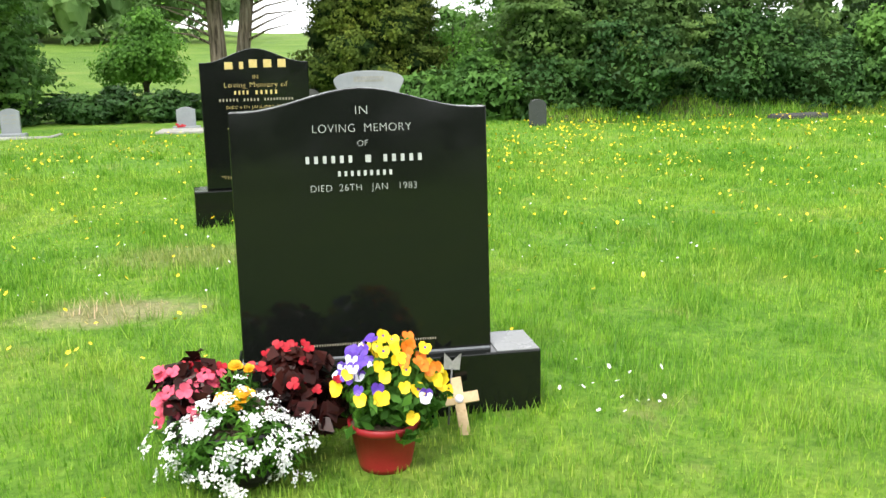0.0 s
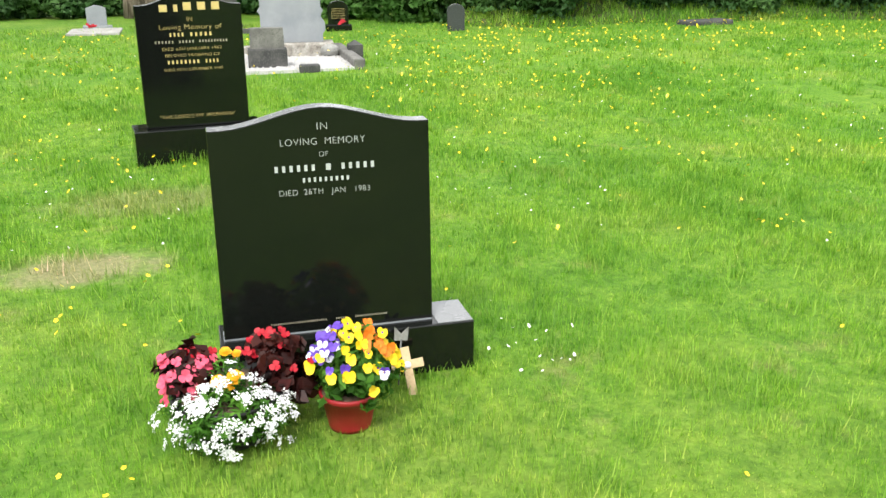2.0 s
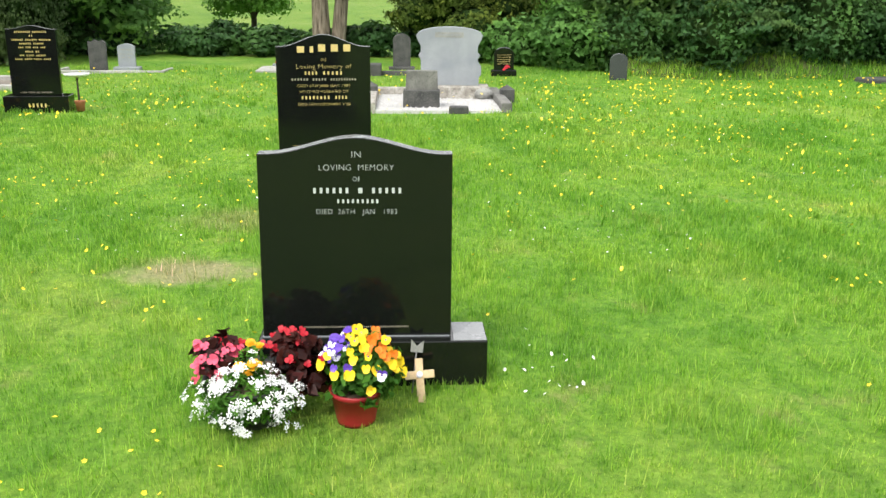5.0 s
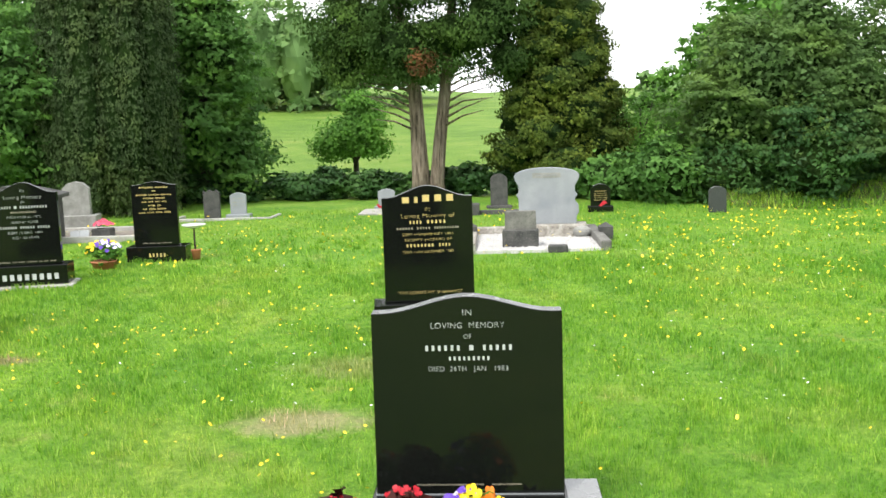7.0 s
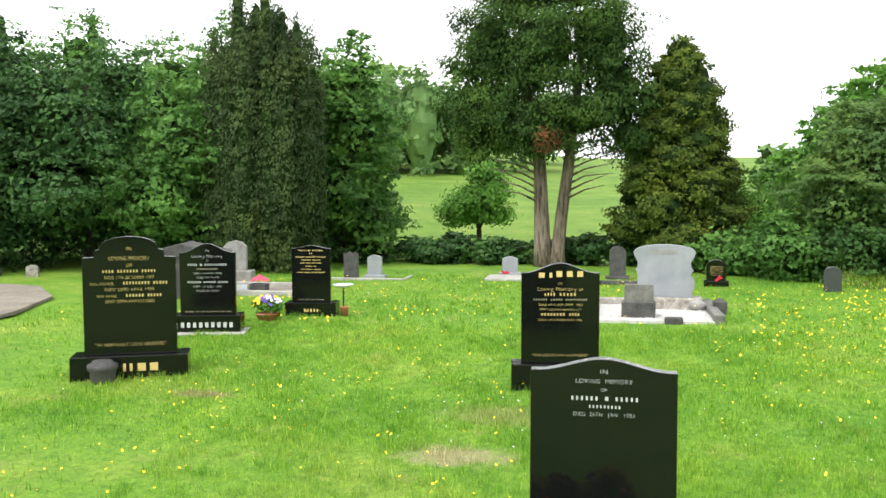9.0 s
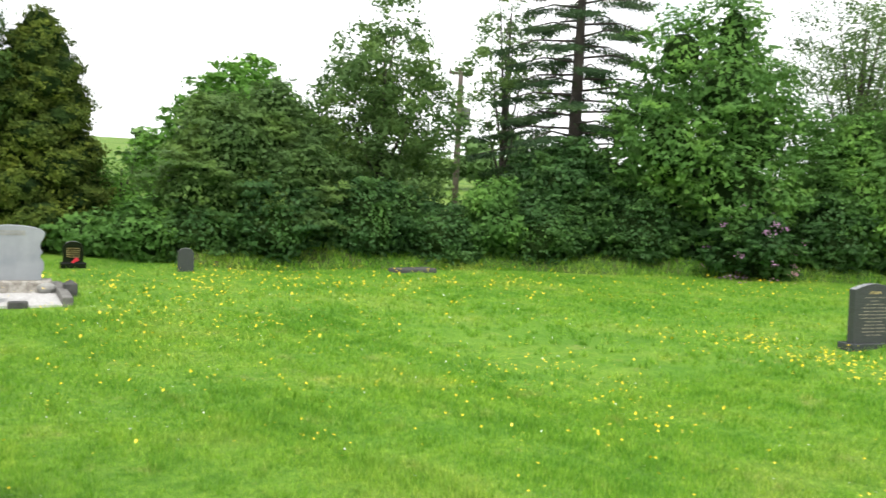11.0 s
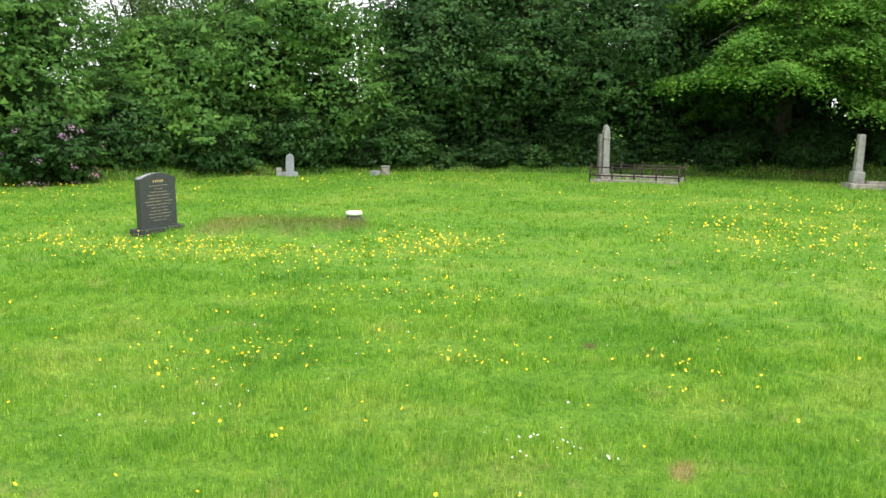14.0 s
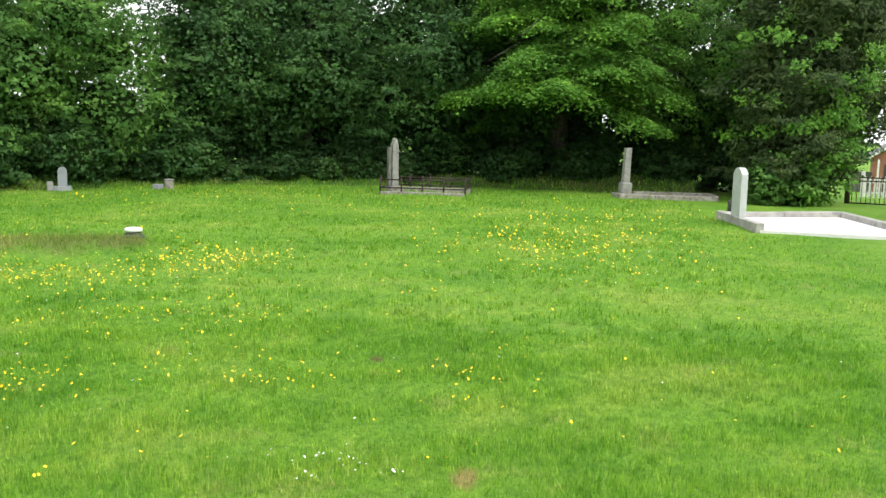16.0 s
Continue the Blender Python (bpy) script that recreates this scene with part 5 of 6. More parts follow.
rb = ramp_node(n_, l_, bn.outputs["Fac"], [(0.4, (0.07, 0.15, 0.03)), (0.54, (0.09, 0.14, 0.035)), (0.72, (0.16, 0.12, 0.07))])
rc = ramp_node(n_, l_, bf2.outputs["Fac"], [(0.3, (0.5, 0.5, 0.5)), (0.7, (1.3, 1.3, 1.3))])
l_.new(mix_node(n_, l_, 1.0, rb.outputs["Color"], rc.outputs["Color"], "MULTIPLY"), b_.inputs["Base Color"])
bump_node(n_, l_, b_, bf2.outputs["Fac"], 1.0, 0.05)
bank = raw_mesh("bank", bv, bf, mat_bank)
bank.data.polygons.foreach_set("use_smooth", np.ones(len(bf), bool))
tagged(bank, "low rough bank of earth and grass under the trees", "bank", kind="structure")

dv = [(-8.4, 5.0), (-8.6, 7.2), (-9.2, 9.0), (-10.4, 10.4), (-12.4, 10.9), (-16, 10.6), (-22, 9), (-22, 4), (-14, 4)]
bm = bmesh.new()
bm.faces.new([bm.verts.new((x, y, 0.03)) for x, y in dv])
bmesh.ops.recalc_face_normals(bm, faces=bm.faces)
bmesh.ops.solidify(bm, geom=bm.faces[:], thickness=0.05)
drive = link_mesh("road", bm, mat_drive)
tagged(drive, "worn grey-brown gravel drive", "road", kind="structure")

pole = thing("utility_pole", pose(18.4, 28.5, float(ground_z(18.4, 28.5))), "dark timber utility pole with a grey transformer box", "utility pole")
part("post", tube([(0, 0, -0.4), (0, 0, 6.4)], [0.14, 0.11], 10), mat_pole, pole)
part("crossarm", soft_box(-0.55, 0.55, -0.05, 0.05, 6.1, 6.2, 0.01), mat_pole, pole)
part("transformer", soft_box(0.12, 0.42, -0.25, 0.15, 4.1, 4.75, 0.03), mat_metalbox, pole)
for x in (-0.5, 0.5):
    part("insulator", lathe([(0.03, 6.2), (0.05, 6.26), (0.03, 6.32), (0.04, 6.36)], 10), mat_pale, pole).location = (x, 0, 0)

# gate, picket fence and lodge past the conifer
GX, GY = 27.17, -13.67
gate = thing("iron_gate", pose(GX, GY, -0.19, 0, 0, -105), "black iron churchyard gate with upright bars", "gate")
part("gate_post", tube([(0, 0, -0.1), (0, 0, 1.1)], [0.075, 0.07], 8), mat_iron, gate)
for z in (0.12, 0.75, 0.85):
    part("rail", tube([(0, 0, z), (3.2, 0, z)], [0.018, 0.018], 6), mat_iron, gate)
for i in range(26):
    part("bar", tube([(0.12 + 0.12 * i, 0, 0.12), (0.12 + 0.12 * i, 0, 0.85)], [0.01, 0.01], 5), mat_iron, gate)
pf = thing("picket_fence", pose(34.67, -16.5, -0.5, 0, 0, -105), "white painted picket fence before the lodge", "fence")
for i in range(26):
    part("picket", slab([(-0.05, 0.05), (0.05, 0.05), (0.05, 0.8), (0, 0.9), (-0.05, 0.8)], 0.025, 0), mat_paint, pf).location = (0.16 * i, 0, 0)
for z in (0.25, 0.65):
    part("rail", soft_box(-0.1, 4.2, 0.026, 0.06, z, z + 0.08, 0.004), mat_paint, pf)
part("post", soft_box(-0.16, -0.03, -0.05, 0.08, -0.05, 1.05, 0.01), mat_paint, pf)
lodge = thing("gate_lodge", pose(44.15, -19.75, -0.8, 0, 0, -106) @ Matrix.Scale(0.66, 4), "small red brick gate lodge with white bargeboards", "house")
part("wall", soft_box(0, 6, 0, 6, -0.1, 2.6, 0), mat_brick, lodge)
part("gable", slab([(0, 2.6), (6, 2.6), (3, 4.6)], 6.0, 0), mat_brick, lodge)
part("roof", slab([(-0.5, 2.35), (3, 4.75), (6.5, 2.35), (6.5, 2.52), (3, 4.95), (-0.5, 2.52)], 6.6, 0), mat_roof, lodge).location = (0, -0.3, 0)
part("bargeboard", slab([(-0.5, 2.28), (3, 4.68), (3, 4.86), (-0.5, 2.46)], 0.06, 0), mat_paint, lodge).location = (0, -0.37, 0)
part("bargeboard", slab([(6.5, 2.28), (6.5, 2.46), (3, 4.86), (3, 4.68)], 0.06, 0), mat_paint, lodge).location = (0, -0.37, 0)
dr = part("door", soft_box(0.7, 1.7, -0.04, 0.02, 0, 2.05, 0.01), mat_slate, lodge)
wd = part("window", soft_box(3.2, 4.4, -0.03, 0.02, 0.9, 2.0, 0.01), mat_paint, lodge)
for wx in (3.28, 3.84):
    part("pane", soft_box(wx, wx + 0.48, -0.04, -0.028, 0.98, 1.92, 0), mat_blackplastic, wd, "dark glass")
part("porch_post", soft_box(0.25, 0.38, -0.5, -0.37, -0.1, 2.4, 0.01), mat_paint, lodge)
part("side_wall", soft_box(-1.6, 0.0, 0.4, 1.0, -0.1, 1.5, 0.03), mat_worn_stone, lodge, "low grey stone side wall")

# ---------------------------------------------------------------- grave flowers
def petal_mat(name, c1, c2):
    return two_scale(name, c1, c2, tuple(min(1, v * 1.15) for v in c2), 60, 400, 0.5, 0.1, 0.001, 0.3)


m_yellow = petal_mat("pansy_yellow", (0.72, 0.46, 0.008), (0.78, 0.56, 0.012))
m_orange = petal_mat("pansy_orange", (0.62, 0.13, 0.006), (0.7, 0.19, 0.01))
m_purple = petal_mat("pansy_purple", (0.075, 0.03, 0.3), (0.13, 0.055, 0.42))
m_lilac = petal_mat("pansy_white", (0.68, 0.66, 0.78), (0.8, 0.78, 0.86))
m_pink = petal_mat("begonia_pink", (0.6, 0.055, 0.11), (0.7, 0.1, 0.17))
m_red = petal_mat("begonia_red", (0.3, 0.004, 0.012), (0.42, 0.008, 0.02))
m_gold = petal_mat("marigold_gold", (0.68, 0.28, 0.004), (0.75, 0.38, 0.008))
m_alys = petal_mat("alyssum_white", (0.82, 0.82, 0.82), (0.86, 0.86, 0.86))
leaf_pot = leaf_mat("pansy_leaves", (0.04, 0.12, 0.015), (0.07, 0.19, 0.025), (0.12, 0.28, 0.04), 0.5, 0.3, 6)
leaf_bronze = leaf_mat("begonia_bronze_leaves", (0.014, 0.006, 0.005), (0.035, 0.009, 0.008), (0.085, 0.014, 0.014), 0.2, 0.15, 6)


def petals(layout, r):
    """One flower facing +z: petals (angle, reach, width)."""
    bm = bmesh.new()
    for j, (a, reach, w) in enumerate(layout):
        ca, sa = math.cos(a), math.sin(a)
        ring = []
        for k in range(8):
            t = 2 * math.pi * k / 8
            u, v = reach * (0.5 - 0.5 * math.cos(t)), w * math.sin(t) * (0.75 + 0.25 * (1 - math.cos(t)))
            ring.append(bm.verts.new((r * (u * ca - v * sa), r * (u * sa + v * ca), r * (0.05 * j + 0.22 * u * u + 0.06 * math.sin(3 * t)))))
        f = bm.faces.new(ring)
        f.smooth = True
    return bm


def bloom_mesh(name, layout, r, material, second=None, marked=()):
    """Petals of one colour, the marked ones of a second."""
    bm = petals(layout, r)
    me = bpy.data.meshes.new(name)
    bm.to_mesh(me)
    bm.free()
    me.materials.append(material)
    if second is not None:
        me.materials.append(second)
        for i in marked:
            me.polygons[i].material_index = 1
    return me


pansy = [(0.6, 1.0, 0.55), (2.54, 1.0, 0.55), (-0.25, 0.9, 0.5), (3.4, 0.9, 0.5), (-1.57, 1.1, 0.7)]
frill = [(i * 0.9, 1.0 - 0.05 * i, 0.4) for i in range(14)]
cup = [(i * 2.1, 1.0, 0.6) for i in range(5)]


def place_bloom(me, pos, face, parent, scale=1.0, spin=0.0):
    ob = new("flower", me)
    ob.parent = parent
    q = Vector(face).normalized().to_track_quat("Z", "Y").to_matrix().to_4x4()
    ob.matrix_basis = Matrix.Translation(pos) @ q @ Matrix.Rotation(spin, 4, "Z") @ Matrix.Scale(scale, 4)
    return ob


# --- red pot of pansies
pot = thing("flower_pot", pose(0.01, -0.325, 0.0), "red plastic pot of yellow, orange and purple pansies", "flower pot")
part("pot", lathe([(0.07, -0.01), (0.073, 0.004), (0.092, 0.102), (0.098, 0.103), (0.1, 0.122), (0.095, 0.124), (0.09, 0.11), (0.02, 0.108)], 32), mat_red_pot, pot)
part("compost", lathe([(0.095, 0.1), (0.09, 0.112), (0.04, 0.118), (0.005, 0.12)], 20), mat_soil, pot)
p, d = crown_points([(0.02, 0, 0.18, 0.13, 0.12, 0.1), (0.03, 0.02, 0.24, 0.12, 0.11, 0.075)], 1500, 6, 0.1, (0.5, 1.0))
sprays("foliage", p, d, 0.045, 0.022, leaf_pot, pot, 0.6, fine=False)
pansy_y, pansy_o, pansy_p = (bloom_mesh("pansy", pansy, 0.0215, m) for m in (m_yellow, m_orange, m_purple))
pansy_w = bloom_mesh("pansy", pansy, 0.0215, m_lilac, m_purple, (0, 1))
eye_me = bloom_mesh("flower_eye", [(i * 1.26, 1.0, 0.4) for i in range(5)], 0.0085, m_purple)
rf = random.Random(5)
spots = []
for i in range(92):
    a, u = i * 2.39996 + rf.uniform(-0.25, 0.25), math.sqrt((i + 0.5) / 92)
    x, y = 0.02 + 0.155 * u * math.cos(a), 0.13 * u * math.sin(a)
    z = 0.16 + 0.165 * math.sqrt(max(0.0, 1 - u * u)) + rf.uniform(-0.035, 0.03)
    spots.append((x, y, z, u))
for x, y, z, u in spots:
    hue = rf.random()
    if z > 0.25 and x > 0.035:
        me = pansy_o if hue < 0.8 else pansy_y
    elif x < -0.015 and z > 0.225:
        me = pansy_p if hue < 0.35 else (pansy_w if hue < 0.9 else pansy_y)
    else:
        me = pansy_y if hue < 0.84 else (pansy_w if hue < 0.9 else pansy_p)
    face = (1.3 * (x - 0.02), 1.6 * y - 0.22, 0.13 + 0.4 * (z - 0.15))
    b = place_bloom(me, (x, y, z), Vector(face) + Vector([rf.gauss(0, 0.07) for _ in range(3)]), pot, rf.uniform(0.66, 1.02), rf.uniform(-0.6, 0.6))
    if me is pansy_w or (me is pansy_y and rf.random() < 0.25):
        place_bloom(eye_me, (0, 0, 0.0045), (0, 0, 1), b, 0.5).name = "flower_eye"
    part("stalk", tube([(x * 0.4, y * 0.4, 0.12), (x * 0.9, y * 0.9, z - 0.01)], [0.0018, 0.0014], 4), leaf_pot, pot)

# --- black planter with begonias, marigolds and alyssum
tub = thing("planter", pose(-0.375, -0.27, 0.0), "black planter of white alyssum, red begonias and gold marigolds", "planter")
part("tub", lathe([(0.13, -0.01), (0.15, 0.02), (0.18, 0.135), (0.188, 0.14), (0.185, 0.152), (0.165, 0.14), (0.02, 0.135)], 32), mat_blackplastic, tub)
part("compost", lathe([(0.16, 0.13), (0.155, 0.142), (0.06, 0.146), (0.005, 0.148)], 20), mat_soil, tub)
p, d = crown_points([(-0.01, -0.115, 0.11, 0.17, 0.11, 0.105)], 2600, 8, 0.1, (0.6, 1.0))
sprays("alyssum_foliage", p, d, 0.032, 0.01, leaf_pot, tub, 0.6, fine=False)
bm = bmesh.new()
for i in range(30):
    a, u = i * 2.39996, math.sqrt((i + 0.5) / 30)
    c = Vector((0.019 * u * math.cos(a), 0.019 * u * math.sin(a), 0.012 * (1 - u * u)))
    for s in (0, 1):
        ca, sa = math.cos(a + 0.785 * s), math.sin(a + 0.785 * s)
        bm.faces.new([bm.verts.new(c + Vector((0.0042 * (x * ca - y * sa), 0.0042 * (x * sa + y * ca), 0.0008 * s))) for x, y in ((-1, -0.6), (1, -0.6), (1, 0.6), (-1, 0.6))])
aly = bpy.data.meshes.new("alyssum_head")
bm.to_mesh(aly)
bm.free()
aly.materials.append(m_alys)
bp_, bd_ = crown_points([(-0.01, -0.115, 0.112, 0.178, 0.115, 0.11)], 760, 2, 0.1, (0.92, 1.06))
ctr = [(q, dd) for q, dd in zip(bp_, bd_) if q[1] < 0.03 and q[2] > 0.02 and q[1] < -0.02][:170]
cq = np.repeat(np.array([q for q, _ in ctr]), 26, 0)
cd = np.repeat(np.array([dd for _, dd in ctr]), 26, 0) + (0, -0.2, 0.3)
spot = rng.normal(0, 0.0098, cq.shape)
cdn = cd / np.linalg.norm(cd, axis=1, keepdims=True)
spot -= cdn * (spot * cdn).sum(1, keepdims=True) * 0.75
tagged(sprays("alyssum_blossom", cq + spot + cdn * 0.004, cd, 0.0085, 0.0075, m_alys, tub, 0.35, fine=False), "tiny white blossoms", kind="stuff")
for bx_, by_, bz_, n in ((-0.12, 0.02, 0.22, 0), (0.15, 0.03, 0.24, 1), (0.2, 0.0, 0.16, 1)):
    p, d = crown_points([(bx_, by_, bz_, 0.085, 0.08, 0.085)], 240, 3, 0.1, (0.7, 1.0))
    sprays("begonia_foliage", p, d, 0.055, 0.045, leaf_bronze, tub, 0.4, fine=False)
beg_p, beg_r = bloom_mesh("begonia", cup, 0.021, m_pink), bloom_mesh("begonia", cup, 0.019, m_red)
for me, cx, cy, cz, n, s in ((beg_p, -0.115, -0.03, 0.235, 36, 0.055), (beg_r, -0.09, 0.02, 0.265, 14, 0.035), (beg_r, 0.15, 0.02, 0.305, 9, 0.03), (beg_r, 0.2, -0.05, 0.22, 4, 0.045), (beg_r, 0.06, 0.0, 0.27, 5, 0.025), (beg_p, -0.15, -0.03, 0.2, 10, 0.035)):
    for i in range(n):
        o = Vector([max(-1.4 * s, min(1.4 * s, rf.gauss(0, g))) for g in (s, s * 0.6, s * 0.6)])
        place_bloom(me, Vector((cx, cy, cz)) + o, o * 6 + Vector((0, -0.4, 0.5)), tub, rf.uniform(0.7, 1.1), rf.uniform(0, 6))
mari = bloom_mesh("marigold", frill, 0.03, m_gold)
for x, y, z, s in ((-0.03, -0.1, 0.222, 1.0), (0.022, -0.1, 0.228, 1.1), (0.0, -0.02, 0.285, 0.75), (0.035, -0.02, 0.275, 0.6), (0.0, -0.11, 0.205, 0.7)):
    place_bloom(mari, (x, y, z), (0, -0.5, 0.7), tub, s, x * 20)
    place_bloom(mari, (x, y - 0.004, z + 0.008), (0.1, -0.5, 0.8), tub, s * 0.7, 1 + x * 20)
    part("stalk", tube([(x, y + 0.02, 0.14), (x, y, z)], [0.003, 0.002], 5), leaf_pot, tub)
p, d = crown_points([(0.0, -0.02, 0.22, 0.06, 0.06, 0.07)], 160, 5, 0.12)
sprays("marigold_foliage", p, d, 0.045, 0.008, leaf_pot, tub, 0.8, fine=False)

# --- grey metal pick beside the pansies
pk = thing("grave_pick", pose(0.222, -0.115, 0, -8, 6, 0), "small grey metal pick with a flat plate in the grass", "grave marker")
part("spike", tube([(0, 0, -0.04), (0, 0, 0.17)], [0.003, 0.003], 6), mat_metalbox, pk)
part("plate", slab([(-0.024, 0.165), (0.024, 0.165), (0.026, 0.215), (0.0, 0.19), (-0.026, 0.215)], 0.004, 0), mat_pale, pk, "weathered grey plate")

# --- small wooden cross leaning on the plinth
cr = thing("wooden_cross", pose(0.258, -0.19, 0, -30, -8, -6), "small bare wooden cross leaning on the plinth", "cross")
part("upright", soft_box(-0.0155, 0.0155, -0.006, 0.006, -0.03, 0.165, 0.002), mat_pine, cr)
part("arm", soft_box(-0.058, 0.058, -0.007, 0.007, 0.085, 0.117, 0.002), mat_pine, cr)
part("rosette", lathe([(0.013, 0), (0.012, 0.005), (0.005, 0.008), (0.001, 0.008)], 14), m_lilac, cr, "white paper poppy").matrix_basis = pose(0, -0.007, 0.1, 90, 0, 0)


# --- other grave flowers
hp = thing("flower_pot", pose(-4.72, 7.35, 0), "terracotta bowl of yellow and mauve pansies", "flower pot")
part("bowl", lathe([(0.12, -0.01), (0.16, 0.1), (0.175, 0.11), (0.16, 0.12), (0.02, 0.1)], 24), mat_terracotta, hp)
p, d = crown_points([(0, 0, 0.2, 0.2, 0.18, 0.13)], 500, 6, 0.1)
sprays("foliage", p, d, 0.06, 0.03, leaf_pot, hp, 0.6, None, False)
for i in range(34):
    a, u = i * 2.39996, math.sqrt((i + 0.5) / 34)
    x, y = 0.21 * u * math.cos(a), 0.19 * u * math.sin(a)
    me = (pansy_y, pansy_w, pansy_w, pansy_p)[i % 4] if x > -0.05 else pansy_y
    place_bloom(me, (x, y, 0.22 + 0.14 * math.sqrt(1 - u * u)), (x, y - 0.25, 0.3), hp, 1.3, i)

urn = thing("grave_urn", pose(-4.83, 3.3, 0), "dark ribbed stone urn standing on the grass", "urn")
part("body", lathe([(0.1, -0.02), (0.12, 0.03), (0.12, 0.1), (0.145, 0.13), (0.145, 0.17), (0.1, 0.19), (0.09, 0.21), (0.02, 0.215)], 28), mat_slate, urn)

lamp = thing("memorial_stand", pose(-3.84, 8.15, 0), "white dished stand on a thin post with a small pot", "stand")
part("post", tube([(0, 0, -0.05), (0, 0, 0.42)], [0.014, 0.012], 8), mat_iron, lamp)
part("dish", lathe([(0.05, 0.41), (0.15, 0.44), (0.16, 0.46), (0.02, 0.45)], 20), mat_paint, lamp, "white dish")
part("pot", lathe([(0.045, 0.0), (0.065, 0.12), (0.07, 0.13), (0.03, 0.12)], 16), mat_terracotta, lamp).location = (0.03, -0.06, 0)

ws_ = thing("wreath", pose(-6.05, 10.35, 0.04), "faded pink silk flowers in a dark box", "wreath")
part("box", soft_box(-0.15, 0.15, -0.1, 0.1, 0, 0.16, 0.01), mat_slate, ws_)
for i in range(22):
    a, u = i * 2.4, math.sqrt((i + 0.5) / 22)
    place_bloom(beg_p, (0.15 * u * math.cos(a), 0.1 * u * math.sin(a), 0.22 + 0.08 * (1 - u)), (math.cos(a), math.sin(a) - 0.5, 1), ws_, 1.8, i)
bk_ = thing("book_stone", pose(-6.35, 10.15, 0.04, 35, 0, 20), "small white marble book on the grave", "book")
part("page", soft_box(-0.14, 0.0, 0, 0.2, 0, 0.04, 0.01), mat_white, bk_)
part("page", soft_box(0.004, 0.14, 0, 0.2, 0, 0.04, 0.01), mat_white, bk_)
for nm, x, y, z in (("posy", 2.05, 12.75, 0.1), ("posy", -2.1, 14.3, 0.03)):
    po = thing(nm, pose(x, y, z), "small posy of red flowers at a headstone", "flowers")
    for i in range(9):
        place_bloom(beg_r, (rf.gauss(0, 0.06), rf.gauss(0, 0.03), 0.03 + abs(rf.gauss(0, 0.03))), (rf.gauss(0, 0.4), -0.6, 0.8), po, 1.6, i)

# ---------------------------------------------------------------- grass and wild flowers
def blades(name, pts, h, w, label, droop=0.5):
    """Bent grass blades, five points each; pts on the ground."""
    n = len(pts)
    ang = rng.uniform(0, 6.283, n)
    bend = rng.uniform(0.1, 1.0, n) * droop * h
    dx, dy = np.cos(ang), np.sin(ang)
    v = np.empty((n, 5, 3), np.float32)
    side = np.stack([-dy, dx, 0 * dx], -1) * (w[:, None] / 2)
    lean = np.stack([dx, dy, 0 * dx], -1)
    up = np.array([0, 0, 1.0])
    v[:, 0], v[:, 1] = pts - side, pts + side
    mid = pts + lean * (bend * 0.35)[:, None] + up * (h * 0.6)[:, None]
    v[:, 2], v[:, 3] = mid + side * 0.75, mid - side * 0.75
    v[:, 4] = pts + lean * bend[:, None] + up * h[:, None]
    b = np.arange(n)[:, None, None] * 5
    if w.mean() > 0.0055:
        v = v[:, [0, 1, 4]]
        f = np.arange(3 * n, dtype=np.int32).reshape(n, 3)
    else:
        f = (b + np.array([[0, 1, 2], [0, 2, 3], [3, 2, 4]])[None]).reshape(-1, 3)
    return tagged(raw_mesh(name, v.reshape(-1, 3), f, mat_blade), label, "grass", kind="stuff")


def scatter(n, x0, x1, y0, y1):
    x, y = rng.uniform(x0, x1, n), rng.uniform(y0, y1, n)
    keep = ~((x > -0.53) & (x < 0.525) & (y > -0.055) & (y < 0.25))
    keep &= ~((x > -0.25) & (x < 1.6) & (y > 8.0) & (y < 9.9))
    keep &= ~((x > -0.86) & (x < 0.05) & (y > 3.55) & (y < 3.85))
    keep &= ~((x > 16.9) & (x < 21.0) & (y > -12.15) & (y < -9.2 + 0.13 * (x - 17.45)))
    keep &= ~((x < -8.6) & (y < 11.0) & (y > 5))
    bare = ((x + 1.02) / 0.42) ** 2 + ((y - 1.52) / 0.26) ** 2
    keep &= (bare > 1) | (rng.uniform(0, 1, n) < 0.25)
    edge = np.minimum(np.minimum(x - x0, x1 - x), np.minimum(y - y0, y1 - y))
    keep &= rng.uniform(0, 0.9, n) < np.clip(edge, 0, 0.9) + 0.05
    x, y = x[keep], y[keep]
    return np.stack([x, y, ground_z(x, y) - 0.004], -1)


def lumps(p):
    """Uneven mowing: where the turf stands taller."""
    return 0.8 + 0.3 * np.sin(2.1 * p[:, 0] + 1.3 * np.sin(1.7 * p[:, 1])) * np.sin(1.9 * p[:, 1] + 0.7 * p[:, 0]) + 0.25 * np.sin(7 * p[:, 0] + 3 * p[:, 1])


def lawn(n, box, hmin, hmax, wmin, wmax, label, name="grass"):
    p = scatter(n, *box)
    h = rng.uniform(hmin, hmax, len(p)) * np.clip(lumps(p), 0.45, 1.6)
    blades(name, p, h, rng.uniform(wmin, wmax, len(p)), label)


